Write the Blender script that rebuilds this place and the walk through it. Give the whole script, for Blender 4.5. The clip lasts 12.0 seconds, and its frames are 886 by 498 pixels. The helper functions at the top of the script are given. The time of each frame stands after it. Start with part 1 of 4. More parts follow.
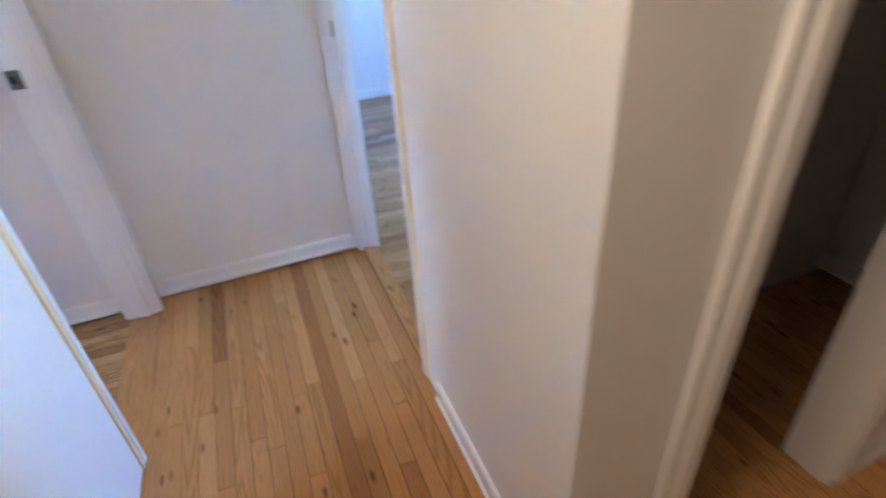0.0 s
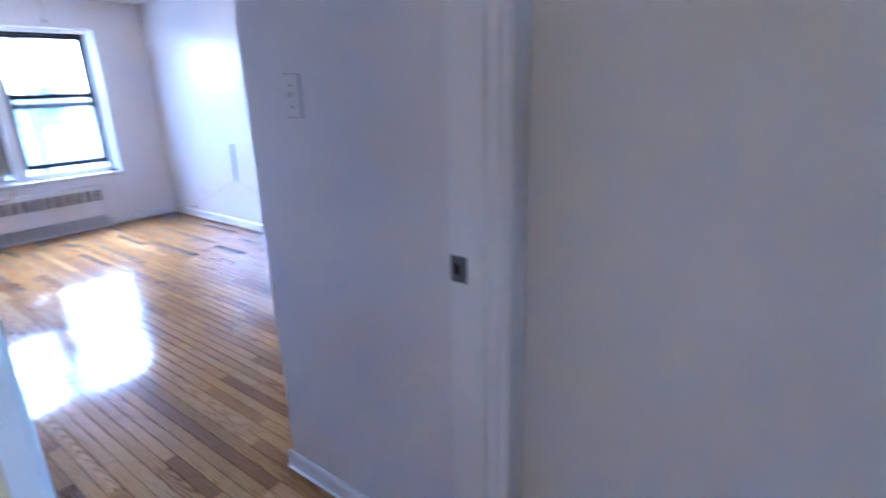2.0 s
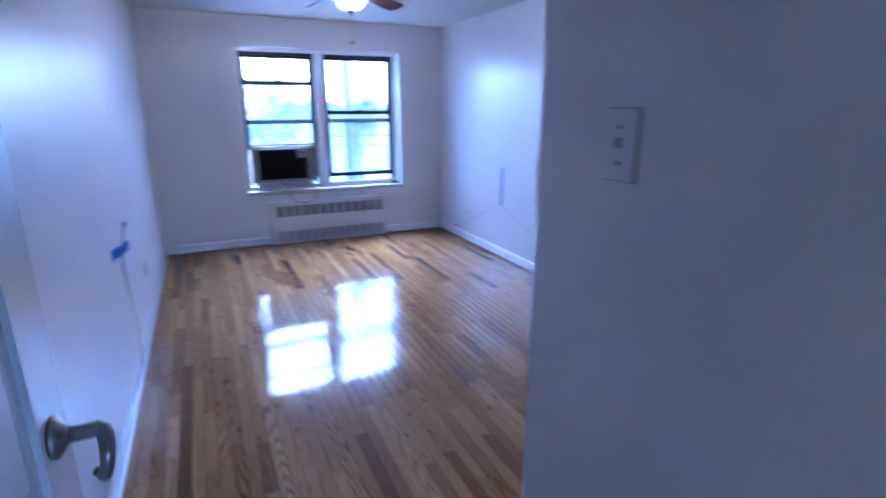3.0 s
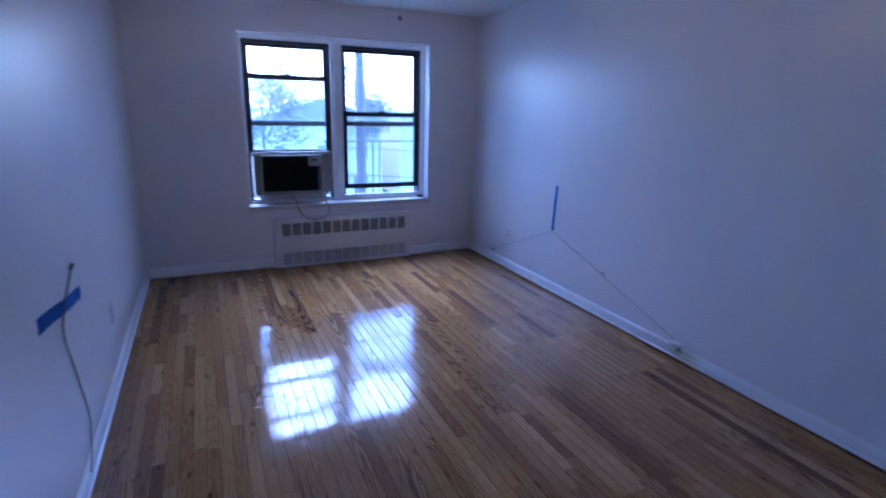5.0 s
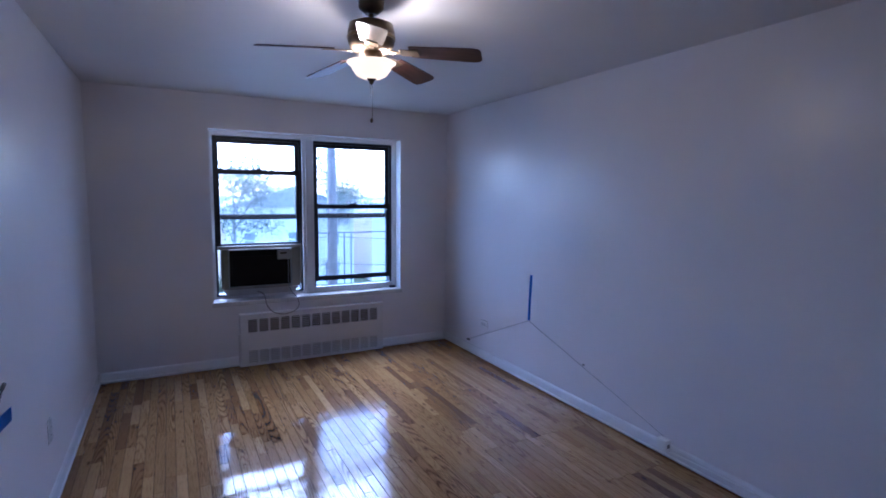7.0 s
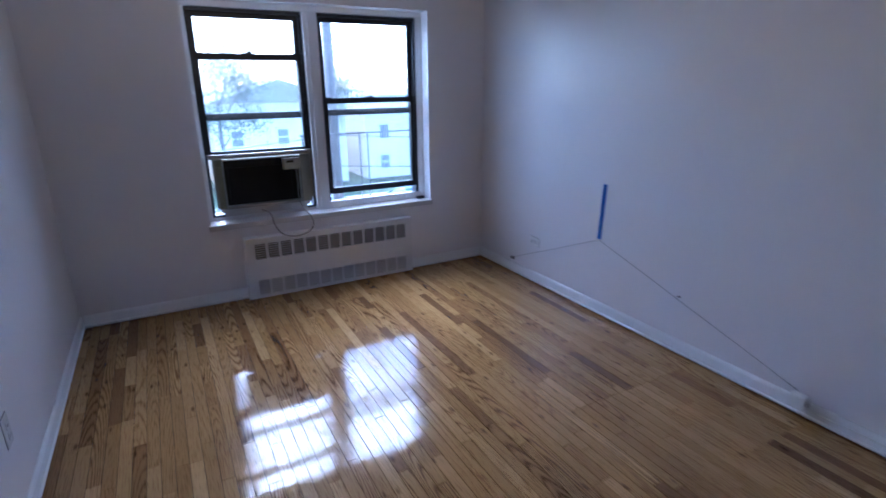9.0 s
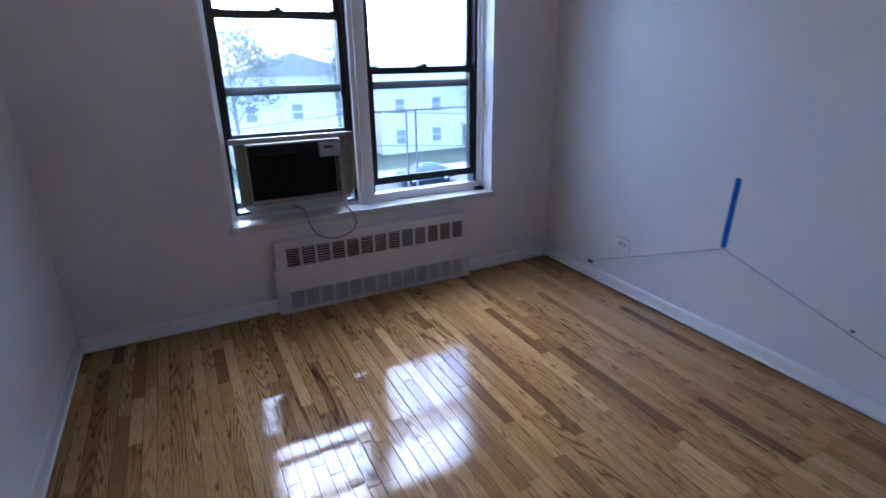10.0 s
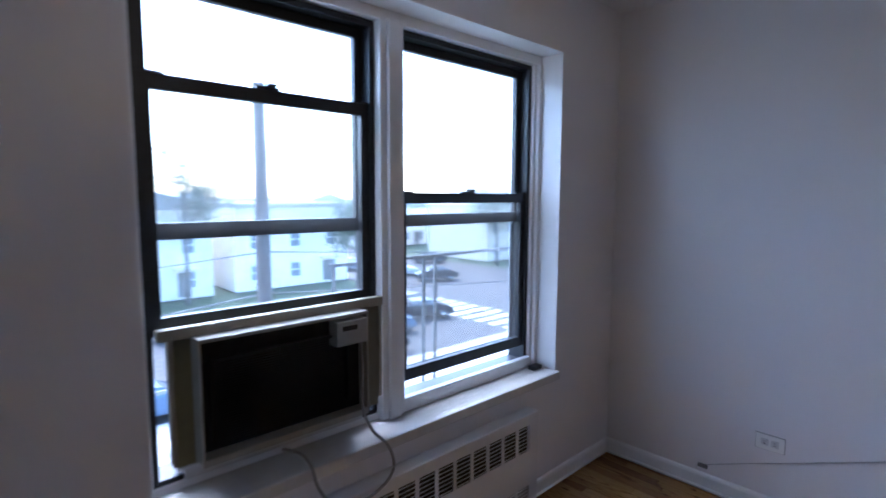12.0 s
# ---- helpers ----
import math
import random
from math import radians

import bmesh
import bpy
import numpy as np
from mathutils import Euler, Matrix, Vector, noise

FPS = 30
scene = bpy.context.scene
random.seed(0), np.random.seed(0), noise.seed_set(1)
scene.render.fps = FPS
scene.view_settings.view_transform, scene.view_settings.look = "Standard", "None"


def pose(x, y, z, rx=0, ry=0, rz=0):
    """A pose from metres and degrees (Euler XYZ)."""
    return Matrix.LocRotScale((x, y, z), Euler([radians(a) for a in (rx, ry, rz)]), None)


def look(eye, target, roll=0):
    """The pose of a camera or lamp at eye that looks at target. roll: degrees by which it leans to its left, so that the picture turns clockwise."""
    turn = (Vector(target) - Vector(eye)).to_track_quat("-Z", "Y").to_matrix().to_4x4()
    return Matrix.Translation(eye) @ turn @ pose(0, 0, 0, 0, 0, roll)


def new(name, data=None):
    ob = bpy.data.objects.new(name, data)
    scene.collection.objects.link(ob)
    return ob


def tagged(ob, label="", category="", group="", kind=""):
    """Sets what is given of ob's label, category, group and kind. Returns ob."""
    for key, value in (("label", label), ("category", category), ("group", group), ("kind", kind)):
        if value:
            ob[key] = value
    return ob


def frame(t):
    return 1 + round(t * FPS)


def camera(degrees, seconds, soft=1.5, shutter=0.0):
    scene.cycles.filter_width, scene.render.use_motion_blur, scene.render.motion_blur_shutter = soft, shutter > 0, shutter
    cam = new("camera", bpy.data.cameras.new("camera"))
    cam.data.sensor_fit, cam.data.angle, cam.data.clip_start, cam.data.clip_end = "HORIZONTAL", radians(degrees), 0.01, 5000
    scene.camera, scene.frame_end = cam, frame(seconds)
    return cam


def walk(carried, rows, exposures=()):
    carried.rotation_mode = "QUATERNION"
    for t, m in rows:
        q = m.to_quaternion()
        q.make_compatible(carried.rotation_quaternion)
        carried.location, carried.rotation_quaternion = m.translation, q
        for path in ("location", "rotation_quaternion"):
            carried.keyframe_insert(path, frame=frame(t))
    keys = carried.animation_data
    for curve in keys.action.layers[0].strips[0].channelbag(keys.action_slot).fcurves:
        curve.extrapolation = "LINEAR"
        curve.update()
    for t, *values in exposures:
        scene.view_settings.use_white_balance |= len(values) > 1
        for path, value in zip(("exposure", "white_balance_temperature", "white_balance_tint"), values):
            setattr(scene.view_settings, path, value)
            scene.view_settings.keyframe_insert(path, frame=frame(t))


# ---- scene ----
cam = camera(81.0, 12.0, soft=1.7, shutter=0.5)

# seconds, x, y, z, heading, tilt, lean
PATH = [
    (0.0, -1.204, -6.654, 1.457, -111.93, -32.77, 3.43),
    (0.5, -0.954, -6.678, 1.384, -95.80, -25.75, 2.17),
    (1.0, -0.642, -6.768, 1.442, -78.32, -20.46, 3.47),
    (1.5, -0.285, -6.781, 1.451, -66.86, -18.43, 0.37),
    (2.0, 0.114, -6.601, 1.485, -53.06, -17.96, 1.54),
    (2.5, 0.355, -6.337, 1.528, -34.08, -16.31, 0.91),
    (3.0, 0.463, -5.986, 1.520, -24.69, -15.48, 0.02),
    (3.2, 0.519, -5.877, 1.518, -18.79, -15.09, 0.35),
    (4.8, 0.475, -5.020, 1.530, -22.48, -14.21, -1.96),
    (5.0, 0.539, -5.006, 1.512, -24.40, -15.14, -1.35),
    (5.5, 0.595, -4.894, 1.510, -26.81, -18.21, 0.90),
    (6.0, 0.587, -4.867, 1.526, -28.14, -11.29, -0.57),
    (6.5, 0.583, -4.885, 1.557, -28.68, -6.05, -0.72),
    (7.0, 0.573, -4.903, 1.567, -27.65, -5.97, -0.61),
    (7.2, 0.568, -4.935, 1.557, -27.09, -7.08, -0.30),
    (8.8, 0.577, -4.133, 1.544, -30.72, -17.26, -0.25),
    (9.0, 0.631, -3.965, 1.549, -28.57, -17.54, 0.56),
    (9.5, 0.554, -3.490, 1.542, -26.34, -18.90, -1.15),
    (10.0, 0.665, -3.133, 1.508, -27.17, -20.17, 0.79),
    (10.5, 0.586, -2.651, 1.465, -24.28, -17.78, -0.71),
    (11.0, 0.539, -2.321, 1.461, -30.20, -12.74, -3.69),
    (11.5, 0.522, -1.887, 1.451, -32.73, -5.44, -2.21),
    (12.0, 0.562, -1.419, 1.448, -43.23, -5.83, -0.22),
]
EXPOSURES = [
    (0.0, 6.3, 4700, 13), (0.5, 6.2, 4650, 14), (1.0, 5.95, 4600, 15), (1.5, 5.75, 4400, 15), (2.0, 5.5, 4200, 16), (2.5, 5.05, 3800, 18),
    (3.2, 4.4, 3800, 20), (5.0, 3.46, 3820, 24), (5.5, 3.46, 3860, 24), (7.2, 3.34, 4220, 21), (9.0, 3.6, 4420, 15), (12.0, 3.2, 4800, 13),
]
walk(cam, [(t, pose(x, y, z, 90 + tilt, lean, heading)) for t, x, y, z, heading, tilt, lean in PATH], EXPOSURES)

# ---- sky and sun (overcast) ----
world = bpy.data.worlds.new("sky")
scene.world = world
world.use_nodes = True
wn = world.node_tree.nodes
sky = wn.new("ShaderNodeTexSky")
sky.sky_type = "NISHITA"
sky.sun_disc = False
sky.sun_elevation = radians(52)
sky.sun_rotation = radians(4)
sky.air_density, sky.dust_density, sky.ozone_density = 1.0, 2.0, 1.0
world.node_tree.links.new(sky.outputs[0], wn["Background"].inputs[0])
wn["Background"].inputs[1].default_value = 0.15
sun = new("sun", bpy.data.lights.new("sun", "SUN"))
sun.data.energy, sun.data.angle, sun.data.color = 0.5, radians(50), (1.0, 0.96, 0.9)
sun.matrix_world = look((0, 0, 0), (-0.043, -0.614, -0.788))

# ---- helpers of this scene ----
W, C = 3.18, 2.40            # bedroom width, ceiling height
HALL_L, HALL_R = -6.05, -7.04  # faces of the hall's long walls


def box(bm, x0, x1, y0, y1, z0, z1):
    v = [bm.verts.new(p) for p in ((x0, y0, z0), (x1, y0, z0), (x1, y1, z0), (x0, y1, z0),
                                   (x0, y0, z1), (x1, y0, z1), (x1, y1, z1), (x0, y1, z1))]
    for f in ((3, 2, 1, 0), (4, 5, 6, 7), (0, 1, 5, 4), (1, 2, 6, 5), (2, 3, 7, 6), (3, 0, 4, 7)):
        bm.faces.new([v[i] for i in f])
    return v


def boxes(*rows, bevel=0.0):
    bm = bmesh.new()
    for r in rows:
        box(bm, *r)
    if bevel:
        bmesh.ops.bevel(bm, geom=bm.edges[:], offset=bevel, segments=2, affect="EDGES", profile=0.6)
    return bm


def lathe(rings, seg=32, centre=(0, 0, 0), close=True):
    """A turned shape from (radius, height) rings."""
    bm = bmesh.new()
    cx, cy, cz = centre
    loops = []
    for r, z in rings:
        loops.append([bm.verts.new((cx + r * math.cos(2 * math.pi * i / seg), cy + r * math.sin(2 * math.pi * i / seg), cz + z)) for i in range(seg)])
    for a, b in zip(loops, loops[1:]):
        for i in range(seg):
            bm.faces.new((a[i], a[(i + 1) % seg], b[(i + 1) % seg], b[i]))
    if close:
        bm.faces.new(loops[0][::-1])
        bm.faces.new(loops[-1])
    for f in bm.faces:
        f.smooth = len(f.verts) == 4
    return bm


def tube(points, r, seg=8, cap=True):
    """A round tube along points."""
    bm = bmesh.new()
    pts = [Vector(p) for p in points]
    loops = []
    up = Vector((0.31, 0.17, 0.93))
    for i, p in enumerate(pts):
        d = (pts[min(i + 1, len(pts) - 1)] - pts[max(i - 1, 0)]).normalized()
        a = d.cross(up)
        if a.length < 0.05:
            a = d.cross(Vector((1, 0, 0)))
        a.normalize()
        b = d.cross(a)
        rr = r[i] if isinstance(r, (list, tuple)) else r
        loops.append([bm.verts.new(p + rr * (math.cos(2 * math.pi * k / seg) * a + math.sin(2 * math.pi * k / seg) * b)) for k in range(seg)])
    for a, b in zip(loops, loops[1:]):
        for k in range(seg):
            f = bm.faces.new((a[k], a[(k + 1) % seg], b[(k + 1) % seg], b[k]))
            f.smooth = True
    if cap:
        bm.faces.new(loops[0][::-1])
        bm.faces.new(loops[-1])
    return bm


def curve_points(ctrl, n=10):
    """Catmull-Rom through control points."""
    p = [Vector(c) for c in ctrl]
    p = [2 * p[0] - p[1]] + p + [2 * p[-1] - p[-2]]
    out = []
    for i in range(1, len(p) - 2):
        for k in range(n):
            t = k / n
            out.append(0.5 * (2 * p[i] + (p[i + 1] - p[i - 1]) * t + (2 * p[i - 1] - 5 * p[i] + 4 * p[i + 1] - p[i + 2]) * t * t
                              + (3 * p[i] - p[i - 1] - 3 * p[i + 1] + p[i + 2]) * t ** 3))
    out.append(p[-2])
    return out


def profile_run(profile, a, b, out):
    """Extrude a profile (depth, height) from a to b on the floor plan; depth goes along out."""
    bm = bmesh.new()
    o = Vector((out[0], out[1], 0))
    ends = []
    for q in (a, b):
        ends.append([bm.verts.new(Vector((q[0], q[1], 0)) + o * d + Vector((0, 0, h))) for d, h in profile])
    n = len(profile)
    for i in range(n):
        bm.faces.new((ends[0][i], ends[0][(i + 1) % n], ends[1][(i + 1) % n], ends[1][i]))
    bm.faces.new(ends[0][::-1])
    bm.faces.new(ends[1])
    bmesh.ops.recalc_face_normals(bm, faces=bm.faces[:])
    return bm


def mesh_of(name, bm, material):
    me = bpy.data.meshes.new(name)
    bmesh.ops.recalc_face_normals(bm, faces=bm.faces[:])
    bm.to_mesh(me)
    bm.free()
    me.materials.append(material)
    return me


def part(name, bm, material, parent, label=""):
    ob = new(name, mesh_of(name, bm, material))
    ob.parent = parent
    if label:
        ob["label"] = label
    return ob


def thing(name, bm, material, label, category, kind="", group=""):
    return tagged(new(name, mesh_of(name, bm, material)), label, category, group, kind)


def empty(name, at, label, category, group=""):
    ob = new(name)
    ob.location = at
    ob.empty_display_size = 0.05
    return tagged(ob, label, category, group)


# ---- materials ----
def material(name):
    m = bpy.data.materials.new(name)
    m.use_nodes = True
    return m, m.node_tree.nodes, m.node_tree.links, m.node_tree.nodes["Principled BSDF"]


def ramp(n, *stops):
    r = n.new("ShaderNodeValToRGB")
    while len(r.color_ramp.elements) < len(stops):
        r.color_ramp.elements.new(0.5)
    for e, (p, c) in zip(r.color_ramp.elements, stops):
        e.position, e.color = p, (*c, 1)
    return r


def noise_tex(n, l, vec, scale, detail=4, rough=0.55):
    t = n.new("ShaderNodeTexNoise")
    t.inputs["Scale"].default_value, t.inputs["Detail"].default_value, t.inputs["Roughness"].default_value = scale, detail, rough
    if vec:
        l.new(vec, t.inputs["Vector"])
    return t


def math_node(n, l, op, a, b=None):
    m = n.new("ShaderNodeMath")
    m.operation = op
    for i, v in enumerate((a, b)):
        if v is None:
            continue
        if isinstance(v, (int, float)):
            m.inputs[i].default_value = v
        else:
            l.new(v, m.inputs[i])
    return m.outputs[0]


def painted(name, color, rough, dirt=0.06, bump=0.05, big=1.3, fine=220.0, coat=0.0, wear=None):
    """Paint with roller texture, faint patches and a varying gloss."""
    m, n, l, b = material(name)
    g = n.new("ShaderNodeNewGeometry").outputs["Position"]
    t1 = noise_tex(n, l, g, big, 5)
    t2 = noise_tex(n, l, g, 14.0, 4)
    r = ramp(n, (0.3, tuple(c * (1 - dirt) for c in color)), (0.7, color))
    l.new(t1.outputs[0], r.inputs[0])
    col = r.outputs[0]
    if wear:
        t4 = noise_tex(n, l, g, 30.0, 6, 0.7)
        rw = ramp(n, (0.66, (0, 0, 0)), (0.70, (1, 1, 1)))
        l.new(t4.outputs[0], rw.inputs[0])
        mx = n.new("ShaderNodeMixRGB")
        l.new(rw.outputs[0], mx.inputs[0])
        l.new(col, mx.inputs[1])
        mx.inputs[2].default_value = (*wear, 1)
        col = mx.outputs[0]
    l.new(col, b.inputs["Base Color"])
    rr = n.new("ShaderNodeMapRange")
    rr.inputs[3].default_value, rr.inputs[4].default_value = rough * 0.85, rough * 1.15
    l.new(t2.outputs[0], rr.inputs[0])
    l.new(rr.outputs[0], b.inputs["Roughness"])
    t3 = noise_tex(n, l, g, fine, 3)
    bp = n.new("ShaderNodeBump")
    bp.inputs["Strength"].default_value, bp.inputs["Distance"].default_value = bump, 0.002
    mixh = math_node(n, l, "ADD", t3.outputs[0], math_node(n, l, "MULTIPLY", t2.outputs[0], 1.5))
    l.new(mixh, bp.inputs["Height"])
    l.new(bp.outputs[0], b.inputs["Normal"])
    b.inputs["Coat Weight"].default_value = coat
    return m


def wood_floor(name, joined, along, grain=1.0):
    """Varnished oak strip: each strip its own tone, with streaks, cathedral grain and knots."""
    m, n, l, b = material(name)
    geo = n.new("ShaderNodeNewGeometry")
    rnd = geo.outputs["Random Per Island"] if joined else n.new("ShaderNodeObjectInfo").outputs["Random"]
    off = n.new("ShaderNodeCombineXYZ")
    l.new(math_node(n, l, "MULTIPLY", rnd, 37.0), off.inputs[0])
    l.new(math_node(n, l, "MULTIPLY", rnd, 91.0), off.inputs[1])
    l.new(math_node(n, l, "MULTIPLY", rnd, 13.0), off.inputs[2])
    add = n.new("ShaderNodeVectorMath")
    l.new(geo.outputs["Position"], add.inputs[0])
    l.new(off.outputs[0], add.inputs[1])
    mp = n.new("ShaderNodeMapping")
    mp.inputs["Scale"].default_value = (1, 0.07, 1) if along == "y" else (0.07, 1, 1)
    l.new(add.outputs[0], mp.inputs[0])
    # tone of the strip
    tone = ramp(n, (0.0, (0.16, 0.080, 0.032)), (0.06, (0.24, 0.126, 0.046)), (0.18, (0.33, 0.184, 0.066)), (0.55, (0.39, 0.226, 0.083)), (0.85, (0.45, 0.268, 0.102)), (1.0, (0.52, 0.325, 0.132)))
    if along == "x":
        for e, c in zip(tone.color_ramp.elements, ((0.29, 0.135, 0.040), (0.36, 0.178, 0.052), (0.41, 0.210, 0.062), (0.45, 0.235, 0.072), (0.49, 0.262, 0.083), (0.54, 0.305, 0.105))):
            e.color = (*c, 1)
    l.new(rnd, tone.inputs[0])
    # grain
    warp = noise_tex(n, l, mp.outputs[0], 5.0, 3)
    wv = n.new("ShaderNodeTexWave")
    wv.wave_type, wv.bands_direction = "BANDS", "X" if along == "y" else "Y"
    wv.inputs["Scale"].default_value, wv.inputs["Distortion"].default_value = 30.0, 15.0
    wv.inputs["Detail"].default_value, wv.inputs["Detail Scale"].default_value = 3.0, 1.4
    l.new(mp.outputs[0], wv.inputs["Vector"])
    fine = noise_tex(n, l, mp.outputs[0], 190.0, 5, 0.7)
    vo = n.new("ShaderNodeTexVoronoi")
    vo.feature = "SMOOTH_F1"
    vo.inputs["Scale"].default_value, vo.inputs["Smoothness"].default_value = 8.0, 0.35
    wob = n.new("ShaderNodeVectorMath")
    wob.operation = "MULTIPLY_ADD"
    l.new(warp.outputs["Color"], wob.inputs[0])
    wob.inputs[1].default_value = (0.018, 0.02, 0.0)
    l.new(mp.outputs[0], wob.inputs[2])
    l.new(wob.outputs[0], vo.inputs["Vector"])
    rings = math_node(n, l, "SINE", math_node(n, l, "MULTIPLY", vo.outputs["Distance"], 120.0))
    rings = math_node(n, l, "POWER", math_node(n, l, "MULTIPLY", math_node(n, l, "ADD", rings, 1.0), 0.5), 0.45)
    figured = math_node(n, l, "FRACT", math_node(n, l, "MULTIPLY", rnd, 57.3))   # how bold this strip's figure is
    figured = math_node(n, l, "POWER", figured, 1.6)
    rings = math_node(n, l, "SUBTRACT", 1.0, math_node(n, l, "MULTIPLY", math_node(n, l, "SUBTRACT", 1.0, rings), math_node(n, l, "ADD", math_node(n, l, "MULTIPLY", figured, 0.85), 0.12)))
    gr = math_node(n, l, "ADD", math_node(n, l, "MULTIPLY", rings, 0.34), math_node(n, l, "MULTIPLY", fine.outputs[0], 0.66))
    gr = math_node(n, l, "ADD", gr, math_node(n, l, "MULTIPLY", wv.outputs[1], 0.10))
    shade = ramp(n, (0.44, (0.27, 0.20, 0.145)), (0.56, (0.62, 0.55, 0.47)), (0.68, (1, 1, 1)), (0.85, (1.15, 1.15, 1.12)))
    l.new(gr, shade.inputs[0])
    mul = n.new("ShaderNodeMixRGB")
    mul.blend_type = "MULTIPLY"
    mul.inputs[0].default_value = grain
    l.new(tone.outputs[0], mul.inputs[1])
    l.new(shade.outputs[0], mul.inputs[2])
    # knots and dark marks
    kn = n.new("ShaderNodeTexVoronoi")
    kn.inputs["Scale"].default_value = 15.0
    mp2 = n.new("ShaderNodeMapping")
    mp2.inputs["Scale"].default_value = (1, 0.35, 1) if along == "y" else (0.35, 1, 1)
    l.new(add.outputs[0], mp2.inputs[0])
    l.new(mp2.outputs[0], kn.inputs["Vector"])
    kr = ramp(n, (0.07, (0.18, 0.12, 0.085)), (0.17, (1, 1, 1)))
    l.new(kn.outputs["Distance"], kr.inputs[0])
    mul2 = n.new("ShaderNodeMixRGB")
    mul2.blend_type = "MULTIPLY"
    mul2.inputs[0].default_value = 0.75
    l.new(mul.outputs[0], mul2.inputs[1])
    l.new(kr.outputs[0], mul2.inputs[2])
    l.new(mul2.outputs[0], b.inputs["Base Color"])
    # varnish
    sm = noise_tex(n, l, geo.outputs["Position"], 3.0, 5)
    rr = n.new("ShaderNodeMapRange")
    rr.inputs[3].default_value, rr.inputs[4].default_value = 0.12, 0.30
    l.new(sm.outputs[0], rr.inputs[0])
    l.new(rr.outputs[0], b.inputs["Roughness"])
    b.inputs["IOR"].default_value, b.inputs["Specular IOR Level"].default_value = 1.45, 0.05
    b.inputs["Coat Weight"].default_value, b.inputs["Coat IOR"].default_value = 0.8, 1.42
    worn = noise_tex(n, l, geo.outputs["Position"], 1.1, 4)
    wr = n.new("ShaderNodeMapRange")
    wr.inputs[1].default_value, wr.inputs[2].default_value, wr.inputs[3].default_value, wr.inputs[4].default_value = 0.45, 0.78, 0.004, 0.035
    l.new(worn.outputs[0], wr.inputs[0])
    l.new(wr.outputs[0], b.inputs["Coat Roughness"])
    lump = noise_tex(n, l, geo.outputs["Position"], 30.0, 3)
    bp = n.new("ShaderNodeBump")
    bp.inputs["Strength"].default_value, bp.inputs["Distance"].default_value = 0.055, 0.004
    l.new(math_node(n, l, "ADD", math_node(n, l, "MULTIPLY", gr, 1.3), math_node(n, l, "MULTIPLY", lump.outputs[0], 0.6)), bp.inputs["Height"])
    l.new(bp.outputs[0], b.inputs["Normal"])
    l.new(bp.outputs[0], b.inputs["Coat Normal"])
    return m


def plain(name, color, rough=0.5, metal=0.0, var=0.12, scale=25.0, bump=0.1):
    """A surface with a little mottling and relief."""
    m, n, l, b = material(name)
    g = n.new("ShaderNodeNewGeometry").outputs["Position"]
    t = noise_tex(n, l, g, scale, 5)
    r = ramp(n, (0.3, tuple(c * (1 - var) for c in color)), (0.7, tuple(min(1, c * (1 + var * 0.5)) for c in color)))
    l.new(t.outputs[0], r.inputs[0])
    l.new(r.outputs[0], b.inputs["Base Color"])
    b.inputs["Roughness"].default_value, b.inputs["Metallic"].default_value = rough, metal
    bp = n.new("ShaderNodeBump")
    bp.inputs["Strength"].default_value, bp.inputs["Distance"].default_value = bump, 0.001
    l.new(t.outputs[0], bp.inputs["Height"])
    l.new(bp.outputs[0], b.inputs["Normal"])
    return m


WALL = painted("wall_paint", (0.75, 0.73, 0.74), 0.31, dirt=0.05, bump=0.10)
CEIL = painted("ceiling_paint", (0.71, 0.70, 0.70), 0.55, dirt=0.05, bump=0.10)
HALLP = painted("hall_paint", (0.80, 0.785, 0.76), 0.42, dirt=0.05, bump=0.10)
TRIM = painted("trim_gloss", (0.85, 0.85, 0.86), 0.25, dirt=0.06, bump=0.08, wear=None)
# mottled white paint, darkened in colour for shade below the air conditioner
SILLP = painted("sill_scuffed_shaded", (0.62, 0.61, 0.60), 0.3, dirt=0.22, big=7)
CREAM = painted("cream_edge", (0.74, 0.62, 0.36), 0.4)
DOORP = painted("door_gloss", (0.80, 0.80, 0.82), 0.22, bump=0.07)
BLACKM = plain("black_window_metal", (0.012, 0.013, 0.017), 0.42, 0.0, 0.4, 40, 0.2)
RADP = painted("radiator_enamel", (0.70, 0.69, 0.70), 0.35, dirt=0.08)
DARK = plain("dark_cavity", (0.012, 0.011, 0.011), 0.8)
ACDARK = plain("ac_coil_black", (0.004, 0.0035, 0.005), 0.75, 0.0, 0.4, 120, 0.3)
# air conditioner plastics: backlight shade is put into these darkened colours
ACCREAM = painted("ac_cream_backlit", (0.32, 0.28, 0.21), 0.45, dirt=0.2, big=9)
ACYEL = painted("ac_accordion_yellowed_backlit", (0.27, 0.225, 0.11), 0.5, dirt=0.35, big=14)
ACWHITE = painted("ac_white_backlit", (0.34, 0.33, 0.30), 0.45, dirt=0.15, big=12)
CORD = plain("grey_cord", (0.25, 0.24, 0.24), 0.5)
CABLE = plain("thin_cable", (0.14, 0.13, 0.13), 0.5)
CABLEW = plain("painted_cable", (0.38, 0.37, 0.38), 0.5)
TAPE = painted("blue_painter_tape", (0.015, 0.16, 0.68), 0.55, dirt=0.25, bump=0.35, big=20, fine=400)
PLATE = painted("white_plastic_plate", (0.84, 0.84, 0.82), 0.25)
# grey for the plates' drawn-in edge shadow and for the jack socket
SHADOW_SOCKET = plain("plate_shadow_gap", (0.22, 0.21, 0.21), 0.7)
SOCKET = painted("grey_socket_face", (0.60, 0.60, 0.60), 0.35)
CHROME = plain("satin_nickel", (0.55, 0.53, 0.50), 0.22, 1.0, 0.1)
